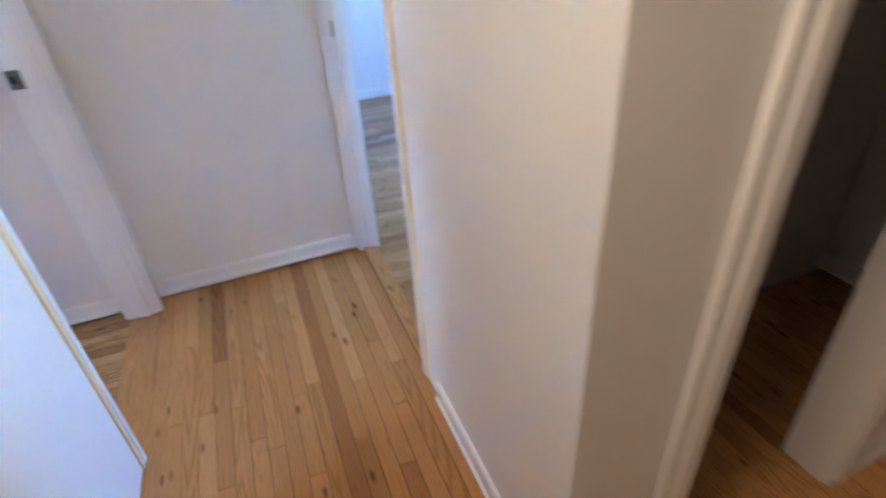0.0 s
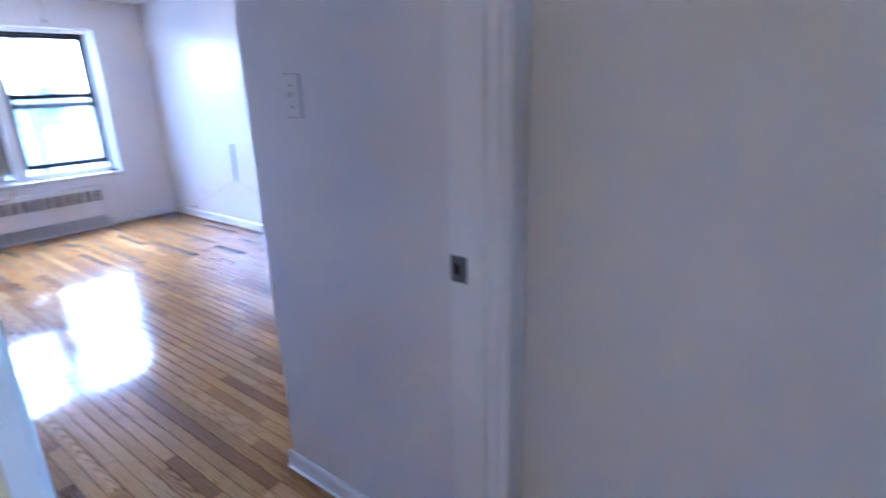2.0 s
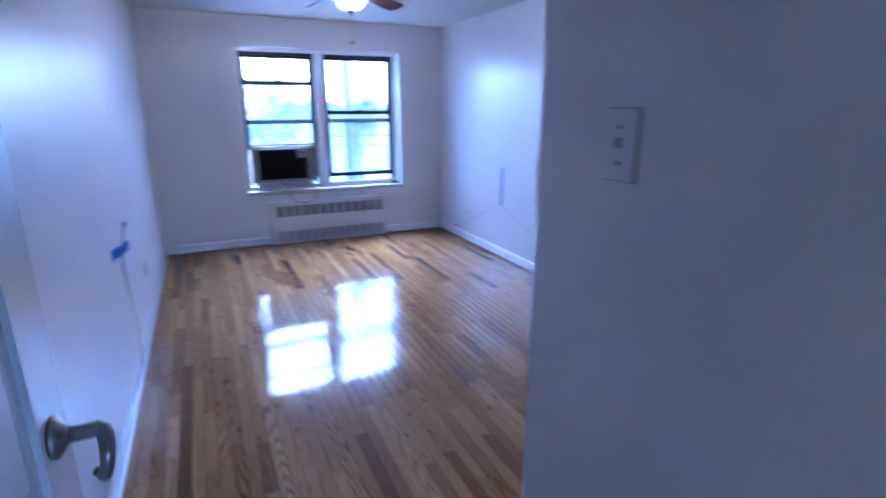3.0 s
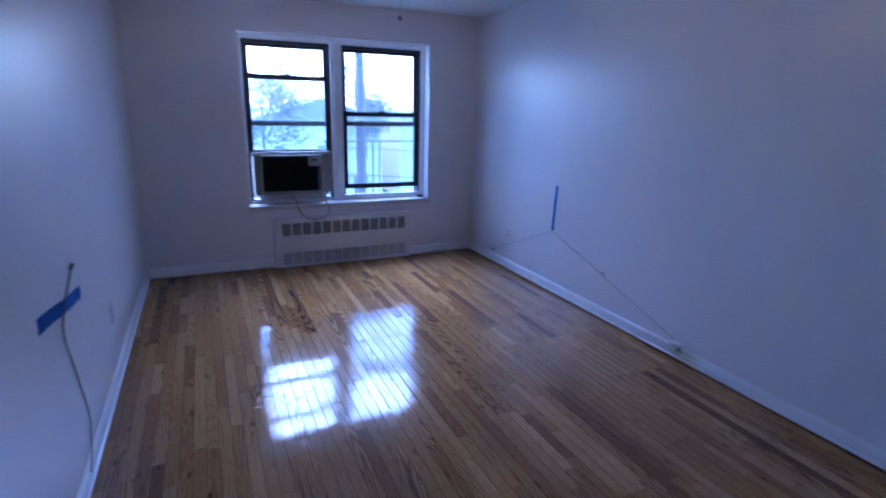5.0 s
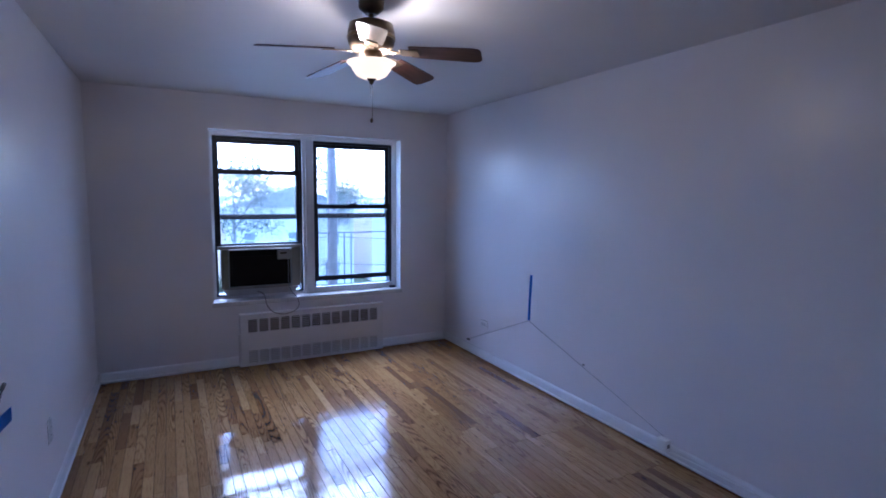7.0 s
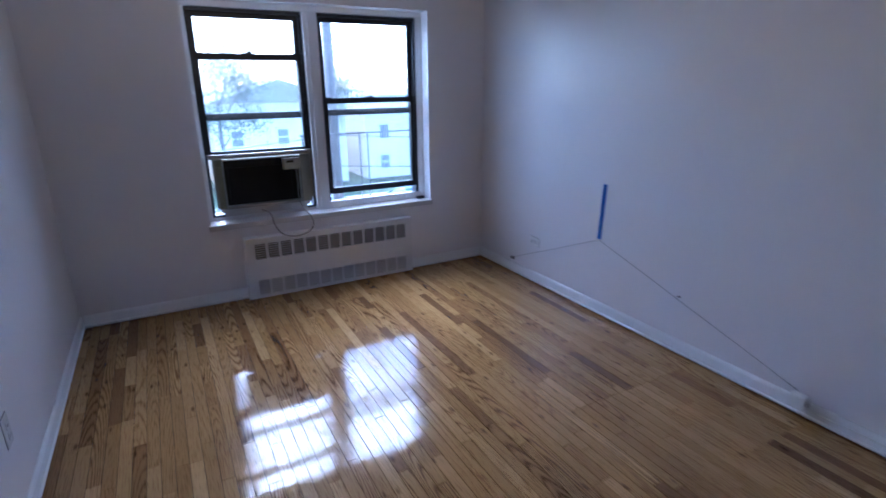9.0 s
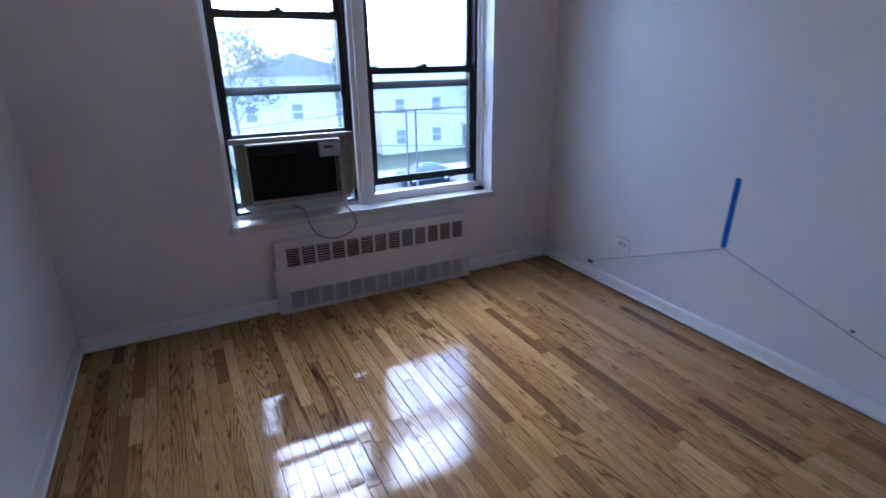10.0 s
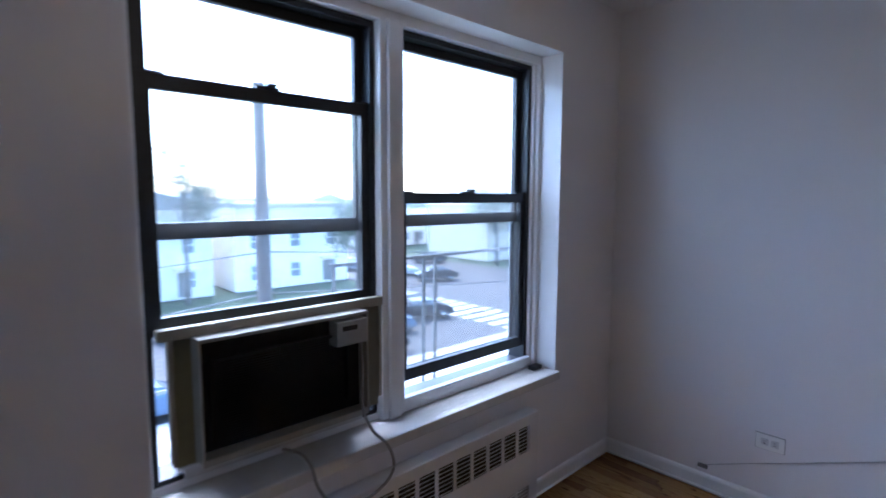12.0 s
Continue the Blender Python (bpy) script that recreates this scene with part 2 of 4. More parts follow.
NICKEL = plain("aged_nickel", (0.34, 0.32, 0.29), 0.28, 1.0, 0.2, 40)
STEEL = plain("strike_steel", (0.17, 0.16, 0.15), 0.4, 0.8)
BRONZE = plain("fan_bronze", (0.14, 0.105, 0.065), 0.35, 0.7, 0.3, 30)
FLOOR_P = wood_floor("oak_strip", False, "y")
FLOOR_J = wood_floor("oak_strip_rest", True, "y", 0.8)
FLOOR_H = wood_floor("oak_strip_hall", True, "x", 0.42)
SUB = plain("floor_gap", (0.02, 0.012, 0.008), 0.8)

# ---- structure ----
WX0, WX1, WZ0, WZ1 = 0.878, 2.655, 0.60, 2.11   # window opening
thing("wall_window", boxes((-0.12, WX0, 0, 0.28, -0.05, C), (WX1, W + 0.12, 0, 0.28, -0.05, C), (WX0, WX1, 0, 0.28, -0.05, WZ0 - 0.04), (WX0, WX1, 0, 0.28, WZ1, C)),
      WALL, "white semi-gloss painted bedroom wall with a wide window", "wall", "structure")
thing("wall_left", boxes((-0.12, 0, -5.93, 0, -0.05, C)), WALL, "white semi-gloss painted bedroom wall", "wall", "structure")
thing("wall_right", boxes((W, W + 0.12, -5.18, 0, -0.05, C)), WALL, "white semi-gloss painted bedroom wall with loose cable", "wall", "structure")
thing("wall_back", boxes((1.113, W + 0.12, -5.18, -5.06, -0.05, C)), WALL, "white painted wall behind the bedroom entry", "wall", "structure")
thing("wall_stub", boxes((1.113, 1.235, -5.93, -5.18, -0.05, C)), WALL, "white painted side wall of the bedroom entry", "wall", "structure")
DL0, DL1, DR0, DR1, DH = 0.18, 1.05, 0.150, 1.13, 2.06   # rough door openings
thing("wall_hall_left", boxes((-2.72, DL0, -6.05, -5.93, -0.05, C), (DL1, 1.28, -6.05, -5.93, -0.05, C), (DL0, DL1, -6.05, -5.93, DH, C)),
      HALLP, "off-white painted hall wall with the bedroom doorway", "wall", "structure")
thing("wall_hall_end", boxes((1.16, 1.28, -7.04, -6.05, -0.05, C)), HALLP, "off-white painted end wall of the hall", "wall", "structure")
thing("wall_hall_right", boxes((-0.74, DR0, -7.11, -7.04, -0.05, C), (DR1, 3.89, -7.11, -7.04, -0.05, C), (DR0, DR1, -7.11, -7.04, DH, C)),
      HALLP, "off-white painted hall wall with a doorway to a second room", "wall", "structure")
thing("wall_foyer_side", boxes((-0.74, -0.62, -7.335, -7.11, -0.05, C), (-0.74, -0.62, -8.9, -7.95, -0.05, C), (-0.74, -0.62, -7.95, -7.335, DH, C)),
      HALLP, "warm-lit foyer wall with a dark closet doorway", "wall", "structure")
thing("wall_foyer_end", boxes((-2.72, 0.10, -9.02, -8.9, -0.05, C)), HALLP, "off-white foyer end wall", "wall", "structure")
thing("wall_foyer_far", boxes((-2.72, -2.6, -8.9, -6.05, -0.05, C)), HALLP, "off-white foyer wall", "wall", "structure")
thing("wall_closet_side", boxes((0.0, 0.095, -8.9, -7.11, -0.05, C)), HALLP, "wall between the closet and the second room", "wall", "structure")
thing("wall_second_room", boxes((3.77, 3.89, -10.12, -7.11, -0.05, C), (-0.02, 0.095, -10.12, -9.02, -0.05, C)), WALL, "white wall of the second room", "wall", "structure")
thing("wall_second_room_window", boxes((0.095, 1.25, -10.12, -10., -0.05, C), (2.15, 3.77, -10.12, -10., -0.05, C), (1.25, 2.15, -10.12, -10., -0.05, 0.9), (1.25, 2.15, -10.12, -10., 1.95, C)),
      WALL, "white outer wall of the second room with a window opening", "wall", "structure")
thing("ceiling", boxes((-2.72, 3.89, -10.12, 0.28, C, C + 0.12)), CEIL, "white painted plaster ceiling", "ceiling", "structure")
floor = thing("floor", boxes((-2.72, 3.89, -10.12, 0.0, -0.05, -0.014)), SUB, "varnished oak strip floor with mixed light and dark boards", "floor", "structure")

# baseboards: board with a rounded top and a shoe strip at the floor
BASE = [(0, 0.019), (0.019, 0.019), (0.022, 0.0205), (0.019, 0.023), (0.012, 0.026), (0.012, 0.074), (0.009, 0.086), (0.004, 0.092), (0, 0.092)]


def baseboard(a, b, out):
    thing("baseboard", profile_run(BASE, a, b, out), TRIM, "white painted wooden baseboard with a shoe strip", "baseboard", "structure")


baseboard((0.024, 0), (1.072, 0), (0, -1))
baseboard((2.445, 0), (W - 0.024, 0), (0, -1))
baseboard((0, 0), (0, -5.93), (1, 0))
baseboard((W, 0), (W, -5.06), (-1, 0))
baseboard((1.113, -5.036), (1.113, -5.915), (-1, 0))
baseboard((1.113, -5.06), (W - 0.024, -5.06), (0, 1))
baseboard((1.16, -6.1), (1.16, -6.99), (-1, 0))
baseboard((-2.576, HALL_L), (-0.016, HALL_L), (0, -1))
baseboard((-0.74, HALL_R), (0.009, HALL_R), (0, 1))
baseboard((-0.74, -7.016), (-0.74, -7.265), (-1, 0))
baseboard((-0.74, -8.02), (-0.74, -8.876), (-1, 0))
baseboard((-2.6, -8.9), (-0.74, -8.9), (0, 1))
baseboard((-0.62, -8.9), (0.0, -8.9), (0, 1))
baseboard((-2.6, -8.876), (-2.6, -6.074), (1, 0))
baseboard((3.77, -7.11), (3.77, -10.), (-1, 0))
baseboard((1.19, -7.11), (3.746, -7.11), (0, -1))


# ---- door frames ----
def casing_strip(bm, x0, x1, y, z0, z1, s):
    """Stepped moulding on a wall face at y; s is the way it stands out."""
    d = x1 - x0
    p, q = 0.014, 0.021
    box(bm, x0, x1, min(y, y + s * p), max(y, y + s * p), z0, z1)
    box(bm, x0 + d * 0.08, x1 - d * 0.55, min(y + s * p, y + s * q), max(y + s * p, y + s * q), z0, z1)


def door_frame(name, label, x0, x1, y0, y1, face):
    """A frame lining an opening in a wall between y0 and y1, with casings on both faces."""
    frame_ob = empty(name, (0, 0, 0), label, "door frame")
    frame_ob["kind"] = "structure"
    t = 0.02
    part("jamb", boxes((x0, x0 + t, y0, y1, 0, DH - t), bevel=0.002), TRIM, frame_ob)
    part("jamb", boxes((x1 - t, x1, y0, y1, 0, DH - t), bevel=0.002), TRIM, frame_ob)
    part("head", boxes((x0, x1, y0, y1, DH - t, DH), bevel=0.002), TRIM, frame_ob)
    ym = (y0 + y1) / 2
    part("door_stop", boxes((x1 - t - 0.011, x1 - t, ym - 0.03, ym + 0.008, 0, DH - t), bevel=0.002), TRIM, frame_ob)
    part("door_stop", boxes((x0 + t, x0 + t + 0.011, ym - 0.03, ym + 0.008, 0, DH - t), bevel=0.002), TRIM, frame_ob)
    for y, s in ((y0, -1), (y1, 1)):
        sides = [(x1 - 0.012, min(x1 + 0.055, 1.155))]
        if s != face:
            sides.append((x0 - 0.055, x0 + 0.012))
        for xa, xb in sides:
            bm = bmesh.new()
            casing_strip(bm, xa, xb, y, 0, DH + 0.045, s)
            part("casing", bm, TRIM, frame_ob)
        bm = bmesh.new()
        box(bm, x0 - 0.055, x1 + 0.055, min(y, y + s * 0.016), max(y, y + s * 0.016), DH - 0.012, DH + 0.055)
        part("casing_head", bm, TRIM, frame_ob)
    return frame_ob


fr = door_frame("door_frame_1", "white gloss painted bedroom door frame with a strike plate", DL0, DL1, -6.05, -5.93, -1)
part("edge_bead", boxes((DL0 - 0.0055, DL0 + 0.018, -6.06, -6.05, 0.0, DH), bevel=0.002), TRIM, fr)
part("edge_strip", boxes((DL0 - 0.028, DL0 - 0.006, -6.056, -6.05, 0.0, DH)), CREAM, fr, "bare yellowed edge strip")


def strike(parent, x, y, z):
    p = part("strike_plate", boxes((x - 0.003, x, y - 0.022, y + 0.022, z - 0.032, z + 0.032), bevel=0.001), STEEL, parent, "steel strike plate")
    q = part("latch_hole", boxes((x - 0.0038, x - 0.0031, y - 0.004, y + 0.012, z - 0.013, z + 0.013)), DARK, p)
    q["label"] = "dark latch hole"


strike(fr, DL1 - 0.02, -5.945, 1.07)
fr2 = door_frame("door_frame_2", "white gloss painted frame of the second room's doorway", DR0, DR1, -7.11, -7.04, 1)
part("edge_bead", boxes((DR0 - 0.0055, DR0 + 0.018, -7.04, -7.03, 0.0, DH), bevel=0.002), TRIM, fr2)
part("edge_strip", boxes((DR0 - 0.028, DR0 - 0.006, -7.04, -7.034, 0.0, DH)), CREAM, fr2, "bare yellowed edge strip")
strike(fr2, DR1 - 0.02, -7.082, 1.09)

# closet doorway in the foyer wall
fr3 = empty("door_frame_3", (0, 0, 0), "cream-lit painted closet door frame", "door frame")
fr3["kind"] = "structure"
for ya, yb in ((-7.95, -7.93), (-7.355, -7.335)):
    part("jamb", boxes((-0.74, -0.62, ya, yb, 0, DH - 0.02), bevel=0.002), HALLP, fr3)
part("head", boxes((-0.74, -0.62, -7.95, -7.335, DH - 0.02, DH), bevel=0.002), HALLP, fr3)
for ya, yb in ((-8.015, -7.942), (-7.343, -7.270)):
    part("casing", boxes((-0.758, -0.74, ya, yb, 0, DH + 0.045), (-0.766, -0.758, ya + 0.008, yb - 0.03, 0, DH + 0.045)), HALLP, fr3)
part("casing_head", boxes((-0.76, -0.74, -8.015, -7.270, DH - 0.012, DH + 0.055)), HALLP, fr3)

# thresholds
thing("threshold_1", boxes((DL0 + 0.02, DL1 - 0.02, -6.05, -5.93, -0.014, 0.004), bevel=0.002), FLOOR_H, "worn oak threshold board under the bedroom door", "threshold", "structure")
thing("threshold_2", boxes((DR0 + 0.02, DR1 - 0.02, -7.11, -7.04, -0.014, 0.020), bevel=0.004), FLOOR_H, "raised oak threshold board of the second doorway", "threshold", "structure")
thing("threshold_3", boxes((-0.74, -0.62, -7.93, -7.355, -0.014, 0.005), bevel=0.002), FLOOR_H, "dark oak threshold board of the closet", "threshold", "structure")


# ---- bedroom door, swung open against the wall ----
def panel_door(w, h, t):
    """Six-panel door leaf in its own frame: hinge edge at the origin, width along x."""
    door = new("door_1")
    door.empty_display_size = 0.05
    st, mid = 0.11, 0.10
    rails = [0.0, 0.22, 0.86, 1.01, 1.60, 1.70, h - 0.11, h]
    core = part("leaf", boxes((0.004, w - 0.004, 0.009, t - 0.009, 0.008, h - 0.002)), DOORP, door)
    for xa, xb in ((0, st), (w - st, w), (w / 2 - mid / 2, w / 2 + mid / 2)):
        part("stile", boxes((xa, xb, 0, t, 0.006, h), bevel=0.003), DOORP, door)
    for za, zb in ((0.006, rails[1]), (rails[2], rails[3]), (rails[4], rails[5]), (rails[6], h)):
        for xa, xb in ((st, w / 2 - mid / 2), (w / 2 + mid / 2, w - st)):
            part("rail", boxes((xa, xb, 0.0004, t - 0.0004, za, zb), bevel=0.003), DOORP, door)
    for za, zb in ((rails[1], rails[2]), (rails[3], rails[4]), (rails[5], rails[6])):
        for xa, xb in ((st, w / 2 - mid / 2), (w / 2 + mid / 2, w - st)):
            bm = bmesh.new()
            for s, yo, yi in ((0, 0.009, 0.002), (1, t - 0.009, t - 0.002)):
                a = [bm.verts.new((x, yo, z)) for x, z in ((xa + .02, za + .02), (xb - .02, za + .02), (xb - .02, zb - .02), (xa + .02, zb - .02))]
                b = [bm.verts.new((x, yi, z)) for x, z in ((xa + .05, za + .05), (xb - .05, za + .05), (xb - .05, zb - .05), (xa + .05, zb - .05))]
                bm.faces.new(b)
                for i in range(4):
                    bm.faces.new((a[i], a[(i + 1) % 4], b[(i + 1) % 4], b[i]))
            part("panel", bm, DOORP, door)
    return door


LEAF = 0.80
door = panel_door(LEAF, 2.03, 0.035)
tagged(door, "white gloss six-panel door standing open against the wall", "door", kind="structure")
door.matrix_world = pose(0.20, -5.925, 0.004, 0, 0, 87.6)
# lever handle on the room side (local -y), near the free edge
hz = 1.07
rose = part("handle_rose", lathe([(0.031, 0), (0.031, 0.006), (0.024, 0.012), (0.016, 0.016), (0.014, 0.020)], 24), NICKEL, door, "satin nickel round rose")
rose.matrix_local = pose(LEAF - 0.065, 0, hz, 90, 0, 0)
stem = [(0, -0.014, 0), (0, -0.035, 0), (0, -0.054, 0.001)]
lev = stem + [tuple(p) for p in curve_points([(-0.004, -0.062, -0.002), (-0.018, -0.066, -0.012), (-0.030, -0.066, -0.032), (-0.029, -0.061, -0.054), (-0.018, -0.054, -0.064), (-0.008, -0.047, -0.060)], 5)]
radii = [0.012, 0.0115, 0.012] + [0.0118 - 0.0002 * k for k in range(len(lev) - 5)] + [0.0095, 0.0085]
lever = part("handle_lever", tube([Vector((LEAF - 0.065, 0, hz)) + Vector(p) for p in lev], radii, 12), NICKEL, rose, "curved satin nickel lever")
lever.parent = rose
lever.matrix_parent_inverse = pose(LEAF - 0.065, 0, hz, 90, 0, 0).inverted()
latch = part("latch_plate", boxes((LEAF, LEAF + 0.0015, 0.006, 0.029, hz - 0.028, hz + 0.028)), STEEL, door)
for z in (0.25, 1.05, 1.8):
    part("hinge", tube([(-0.004, -0.006, z - 0.045), (-0.004, -0.006, z + 0.045)], 0.006, 10), STEEL, door, "painted butt hinge")

# ---- window ----
FY = 0.16
stool = thing("window_sill", boxes((WX0 - 0.012, WX1 + 0.012, -0.022, 0.155, WZ0 - 0.042, WZ0), bevel=0.006), SILLP, "scuffed white gloss window sill board, coloured darker for shade", "window sill", "structure")


def ring(bm, x0, x1, z0, z1, w, y0, y1, wt=None, wb=None):
    wt, wb = wt or w, wb or w
    box(bm, x0, x0 + w, y0, y1, z0, z1)
    box(bm, x1 - w, x1, y0, y1, z0, z1)
    box(bm, x0 + w, x1 - w, y0, y1, z1 - wt, z1)
    box(bm, x0 + w, x1 - w, y0, y1, z0, z0 + wb)


glassm, gn, gl, gb = material("window_glass")
gb.inputs["Transmission Weight"].default_value, gb.inputs["Roughness"].default_value, gb.inputs["IOR"].default_value = 1.0, 0.03, 1.45
gb.inputs["Base Color"].default_value = (0.97, 0.99, 0.97, 1)
# thin translucent veil that puts the pale outside glare into the panes
haze = gn.new("ShaderNodeBsdfTranslucent")
haze.inputs[0].default_value = (0.80, 0.80, 0.78, 1)
film = noise_tex(gn, gl, gn.new("ShaderNodeNewGeometry").outputs["Position"], 4.0, 4)
amount = gn.new("ShaderNodeMapRange")
amount.inputs[3].default_value, amount.inputs[4].default_value = 0.002, 0.014
gl.new(film.outputs[0], amount.inputs[0])
gmix = gn.new("ShaderNodeMixShader")
gl.new(amount.outputs[0], gmix.inputs[0])
gl.new(gb.outputs[0], gmix.inputs[1])
gl.new(haze.outputs[0], gmix.inputs[2])
gl.new(gmix.outputs[0], gn["Material Output"].inputs[0])


def sash(win, x0, x1, z0, z1, y, glass_name="pane", lift=True):
    bm = bmesh.new()
    ring(bm, x0, x1, z0, z1, 0.036, y, y + 0.026, 0.042, 0.048)
    s = part("sash", bm, BLACKM, win, "black metal sash")
    g = part("pane", boxes((x0 + 0.034, x1 - 0.034, y + 0.011, y + 0.015, z0 + 0.046, z1 - 0.040)), glassm, s, "clear glass pane with a thin glare veil")
    g.visible_shadow = False
    xm = (x0 + x1) / 2
    part("sash_lock", boxes((xm - 0.045, xm + 0.03, y - 0.006, y + 0.016, z1, z1 + 0.008), (xm - 0.012, xm + 0.018, y - 0.016, y + 0.01, z1 + 0.008, z1 + 0.018), bevel=0.002), BLACKM, s)
    part("tilt_latch", boxes((x0 + 0.002, x0 + 0.07, y - 0.003, y + 0.02, z1, z1 + 0.006)), BLACKM, s)
    part("tilt_latch", boxes((x1 - 0.07, x1 - 0.002, y - 0.003, y + 0.02, z1, z1 + 0.006)), BLACKM, s)
    return s


def window_unit(name, label, x0, x1, lower_z0, lower_z1, upper_z0):
    win = empty(name, (0, 0, 0), label, "window")
    win["kind"] = "structure"
    bm = bmesh.new()
    ring(bm, x0, x1, WZ0 + 0.02, 2.065, 0.020, FY - 0.012, FY + 0.085, 0.022, 0.018)
    part("window_frame", bm, BLACKM, win, "black metal window frame")
    sash(win, x0 + 0.014, x1 - 0.014, lower_z0, lower_z1, FY)
    sash(win, x0 + 0.016, x1 - 0.016, upper_z0, 2.052, FY + 0.036)
    return win


w1 = window_unit("window_1", "black double-hung window raised over an air conditioner", 0.916, 1.692, 1.055, 1.775, 1.320)
w2 = window_unit("window_2", "black double-hung window opened a crack at the bottom", 1.800, 2.612, 0.705, 1.460, 1.325)
scr, scn, scl, scb = material("screen_mesh_grey")
tr = scn.new("ShaderNodeBsdfTransparent")
mxs = scn.new("ShaderNodeMixShader")
mxs.inputs[0].default_value = 0.16
scb.inputs["Base Color"].default_value = (0.25, 0.25, 0.235, 1)
scb.inputs["Roughness"].default_value = 0.7
scl.new(tr.outputs[0], mxs.inputs[1])
scl.new(scb.outputs[0], mxs.inputs[2])
scl.new(mxs.outputs[0], scn["Material Output"].inputs[0])
scrn = empty("insect_screen", (0, 0, 0), "grey insect screen outside the lower sash", "insect screen")
bm = bmesh.new()
ring(bm, 1.822, 2.590, 0.725, 1.345, 0.012, FY + 0.070, FY + 0.078)
part("screen_frame", bm, BLACKM, scrn)
part("screen_mesh", boxes((1.833, 2.579, FY + 0.0735, FY + 0.0745, 0.736, 1.334)), scr, scrn)
trimw = empty("window_trim", (0, 0, 0), "white painted wooden window subframe and mullion", "window trim")
trimw["kind"] = "structure"
part("mullion", boxes((1.692, 1.80, 0.11, 0.27, WZ0, 2.07), (1.718, 1.774, 0.092, 0.11, WZ0, 2.07), bevel=0.006), TRIM, trimw)
part("side_strip", boxes((WX0, 0.916, 0.13, 0.27, WZ0, 2.07), (WX0, 0.900, 0.115, 0.13, WZ0, 2.07), bevel=0.004), TRIM, trimw)
part("side_strip", boxes((2.612, WX1, 0.13, 0.27, WZ0, 2.07), (2.630, WX1, 0.112, 0.13, WZ0, 2.07), bevel=0.004), TRIM, trimw)
part("head_strip", boxes((WX0, WX1, 0.12, 0.27, 2.068, WZ1), bevel=0.003), TRIM, trimw)
part("bottom_strip", boxes((WX0, WX1, 0.14, 0.27, WZ0 - 0.04, WZ0 + 0.022), bevel=0.003), TRIM, trimw)
part("sub_sill", boxes((1.800, 2.612, 0.116, 0.146, WZ0, WZ0 + 0.054), bevel=0.004), TRIM, trimw)
part("reveal", boxes((WX1 - 0.003, WX1 - 0.0001, 0.0, 0.112, WZ0, WZ1)), TRIM, trimw)
part("reveal", boxes((WX0 + 0.0001, WX0 + 0.003, 0.0, 0.115, WZ0, WZ1)), TRIM, trimw)
part("reveal", boxes((WX0, WX1, 0.0, 0.12, WZ1 - 0.003, WZ1 - 0.0001)), TRIM, trimw)
thing("sill_stop", boxes((2.565, 2.63, 0.06, 0.10, WZ0, WZ0 + 0.022), bevel=0.006), BLACKM, "small black metal catch lying on the window sill", "catch")

# ---- air conditioner ----
ac = empty("air_conditioner", (1.33, 0.05, 0.60), "old window air conditioner with its black front uncovered", "air conditioner")


def acp(name, bm, mat, label="", parent=None):
    ob = part(name, bm, mat, parent or ac, label)
    if parent is None:
        ob.matrix_parent_inverse = Matrix.Translation(ac.location).inverted()
    return ob


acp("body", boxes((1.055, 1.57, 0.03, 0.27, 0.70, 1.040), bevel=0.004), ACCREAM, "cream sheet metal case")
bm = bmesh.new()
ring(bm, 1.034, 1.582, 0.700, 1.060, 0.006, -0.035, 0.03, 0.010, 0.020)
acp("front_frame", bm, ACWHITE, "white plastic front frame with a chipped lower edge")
acp("front_cavity", boxes((1.042, 1.574, 0.012, 0.028, 0.721, 1.05)), ACDARK, "black exposed coil behind the missing grille")
for i in range(34):
    z = 0.730 + i * 0.0078
    acp("fin", boxes((1.09, 1.51, 0.004, 0.012, z, z + 0.0022)), ACDARK)
for xa in (1.068, 1.515):
    acp("filter_rail", boxes((xa, xa + 0.008, -0.012, 0.012, 0.76, 1.0)), ACDARK)
acp("filter_bar", boxes((1.06, 1.46, -0.014, 0.006, 0.985, 0.993)), ACDARK)
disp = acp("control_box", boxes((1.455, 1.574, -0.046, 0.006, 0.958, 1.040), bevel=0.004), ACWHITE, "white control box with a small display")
d2 = part("display", boxes((1.476, 1.532, -0.0475, -0.0462, 1.008, 1.024)), DARK, disp)
d2.matrix_parent_inverse = disp.matrix_parent_inverse.inverted() @ Matrix.Translation(ac.location).inverted() @ Matrix.Identity(4)
for xa, xb, n in ((0.986, 1.040, 8), (1.580, 1.668, 11)):
    bm = bmesh.new()
    prev = None
    for k in range(2 * n + 1):
        x = xa + (xb - xa) * k / (2 * n)
        y = 0.024 if k % 2 else 0.050
        cur = (bm.verts.new((x, y, 0.690)), bm.verts.new((x, y, 1.056)))
        if prev:
            bm.faces.new((prev[0], cur[0], cur[1], prev[1]))
        prev = cur
    bmesh.ops.solidify(bm, geom=bm.faces[:], thickness=0.003)
    # right panel takes the less yellow colour for the shade on it
    acp("accordion", bm, ACYEL if xa < 1.2 else ACCREAM, "yellowed pleated side panel" if xa < 1.2 else "pleated side panel, coloured less yellow for its shade")
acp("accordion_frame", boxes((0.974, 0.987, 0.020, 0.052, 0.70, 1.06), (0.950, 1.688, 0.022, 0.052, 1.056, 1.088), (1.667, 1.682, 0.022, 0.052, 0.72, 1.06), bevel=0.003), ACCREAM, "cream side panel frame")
acp("base_rail", boxes((1.00, 1.66, 0.075, 0.14, 0.655, 0.702), bevel=0.003), SILLP)
acp("support_block", boxes((1.02, 1.64, 0.09, 0.30, 0.6225, 0.656)), SILLP)
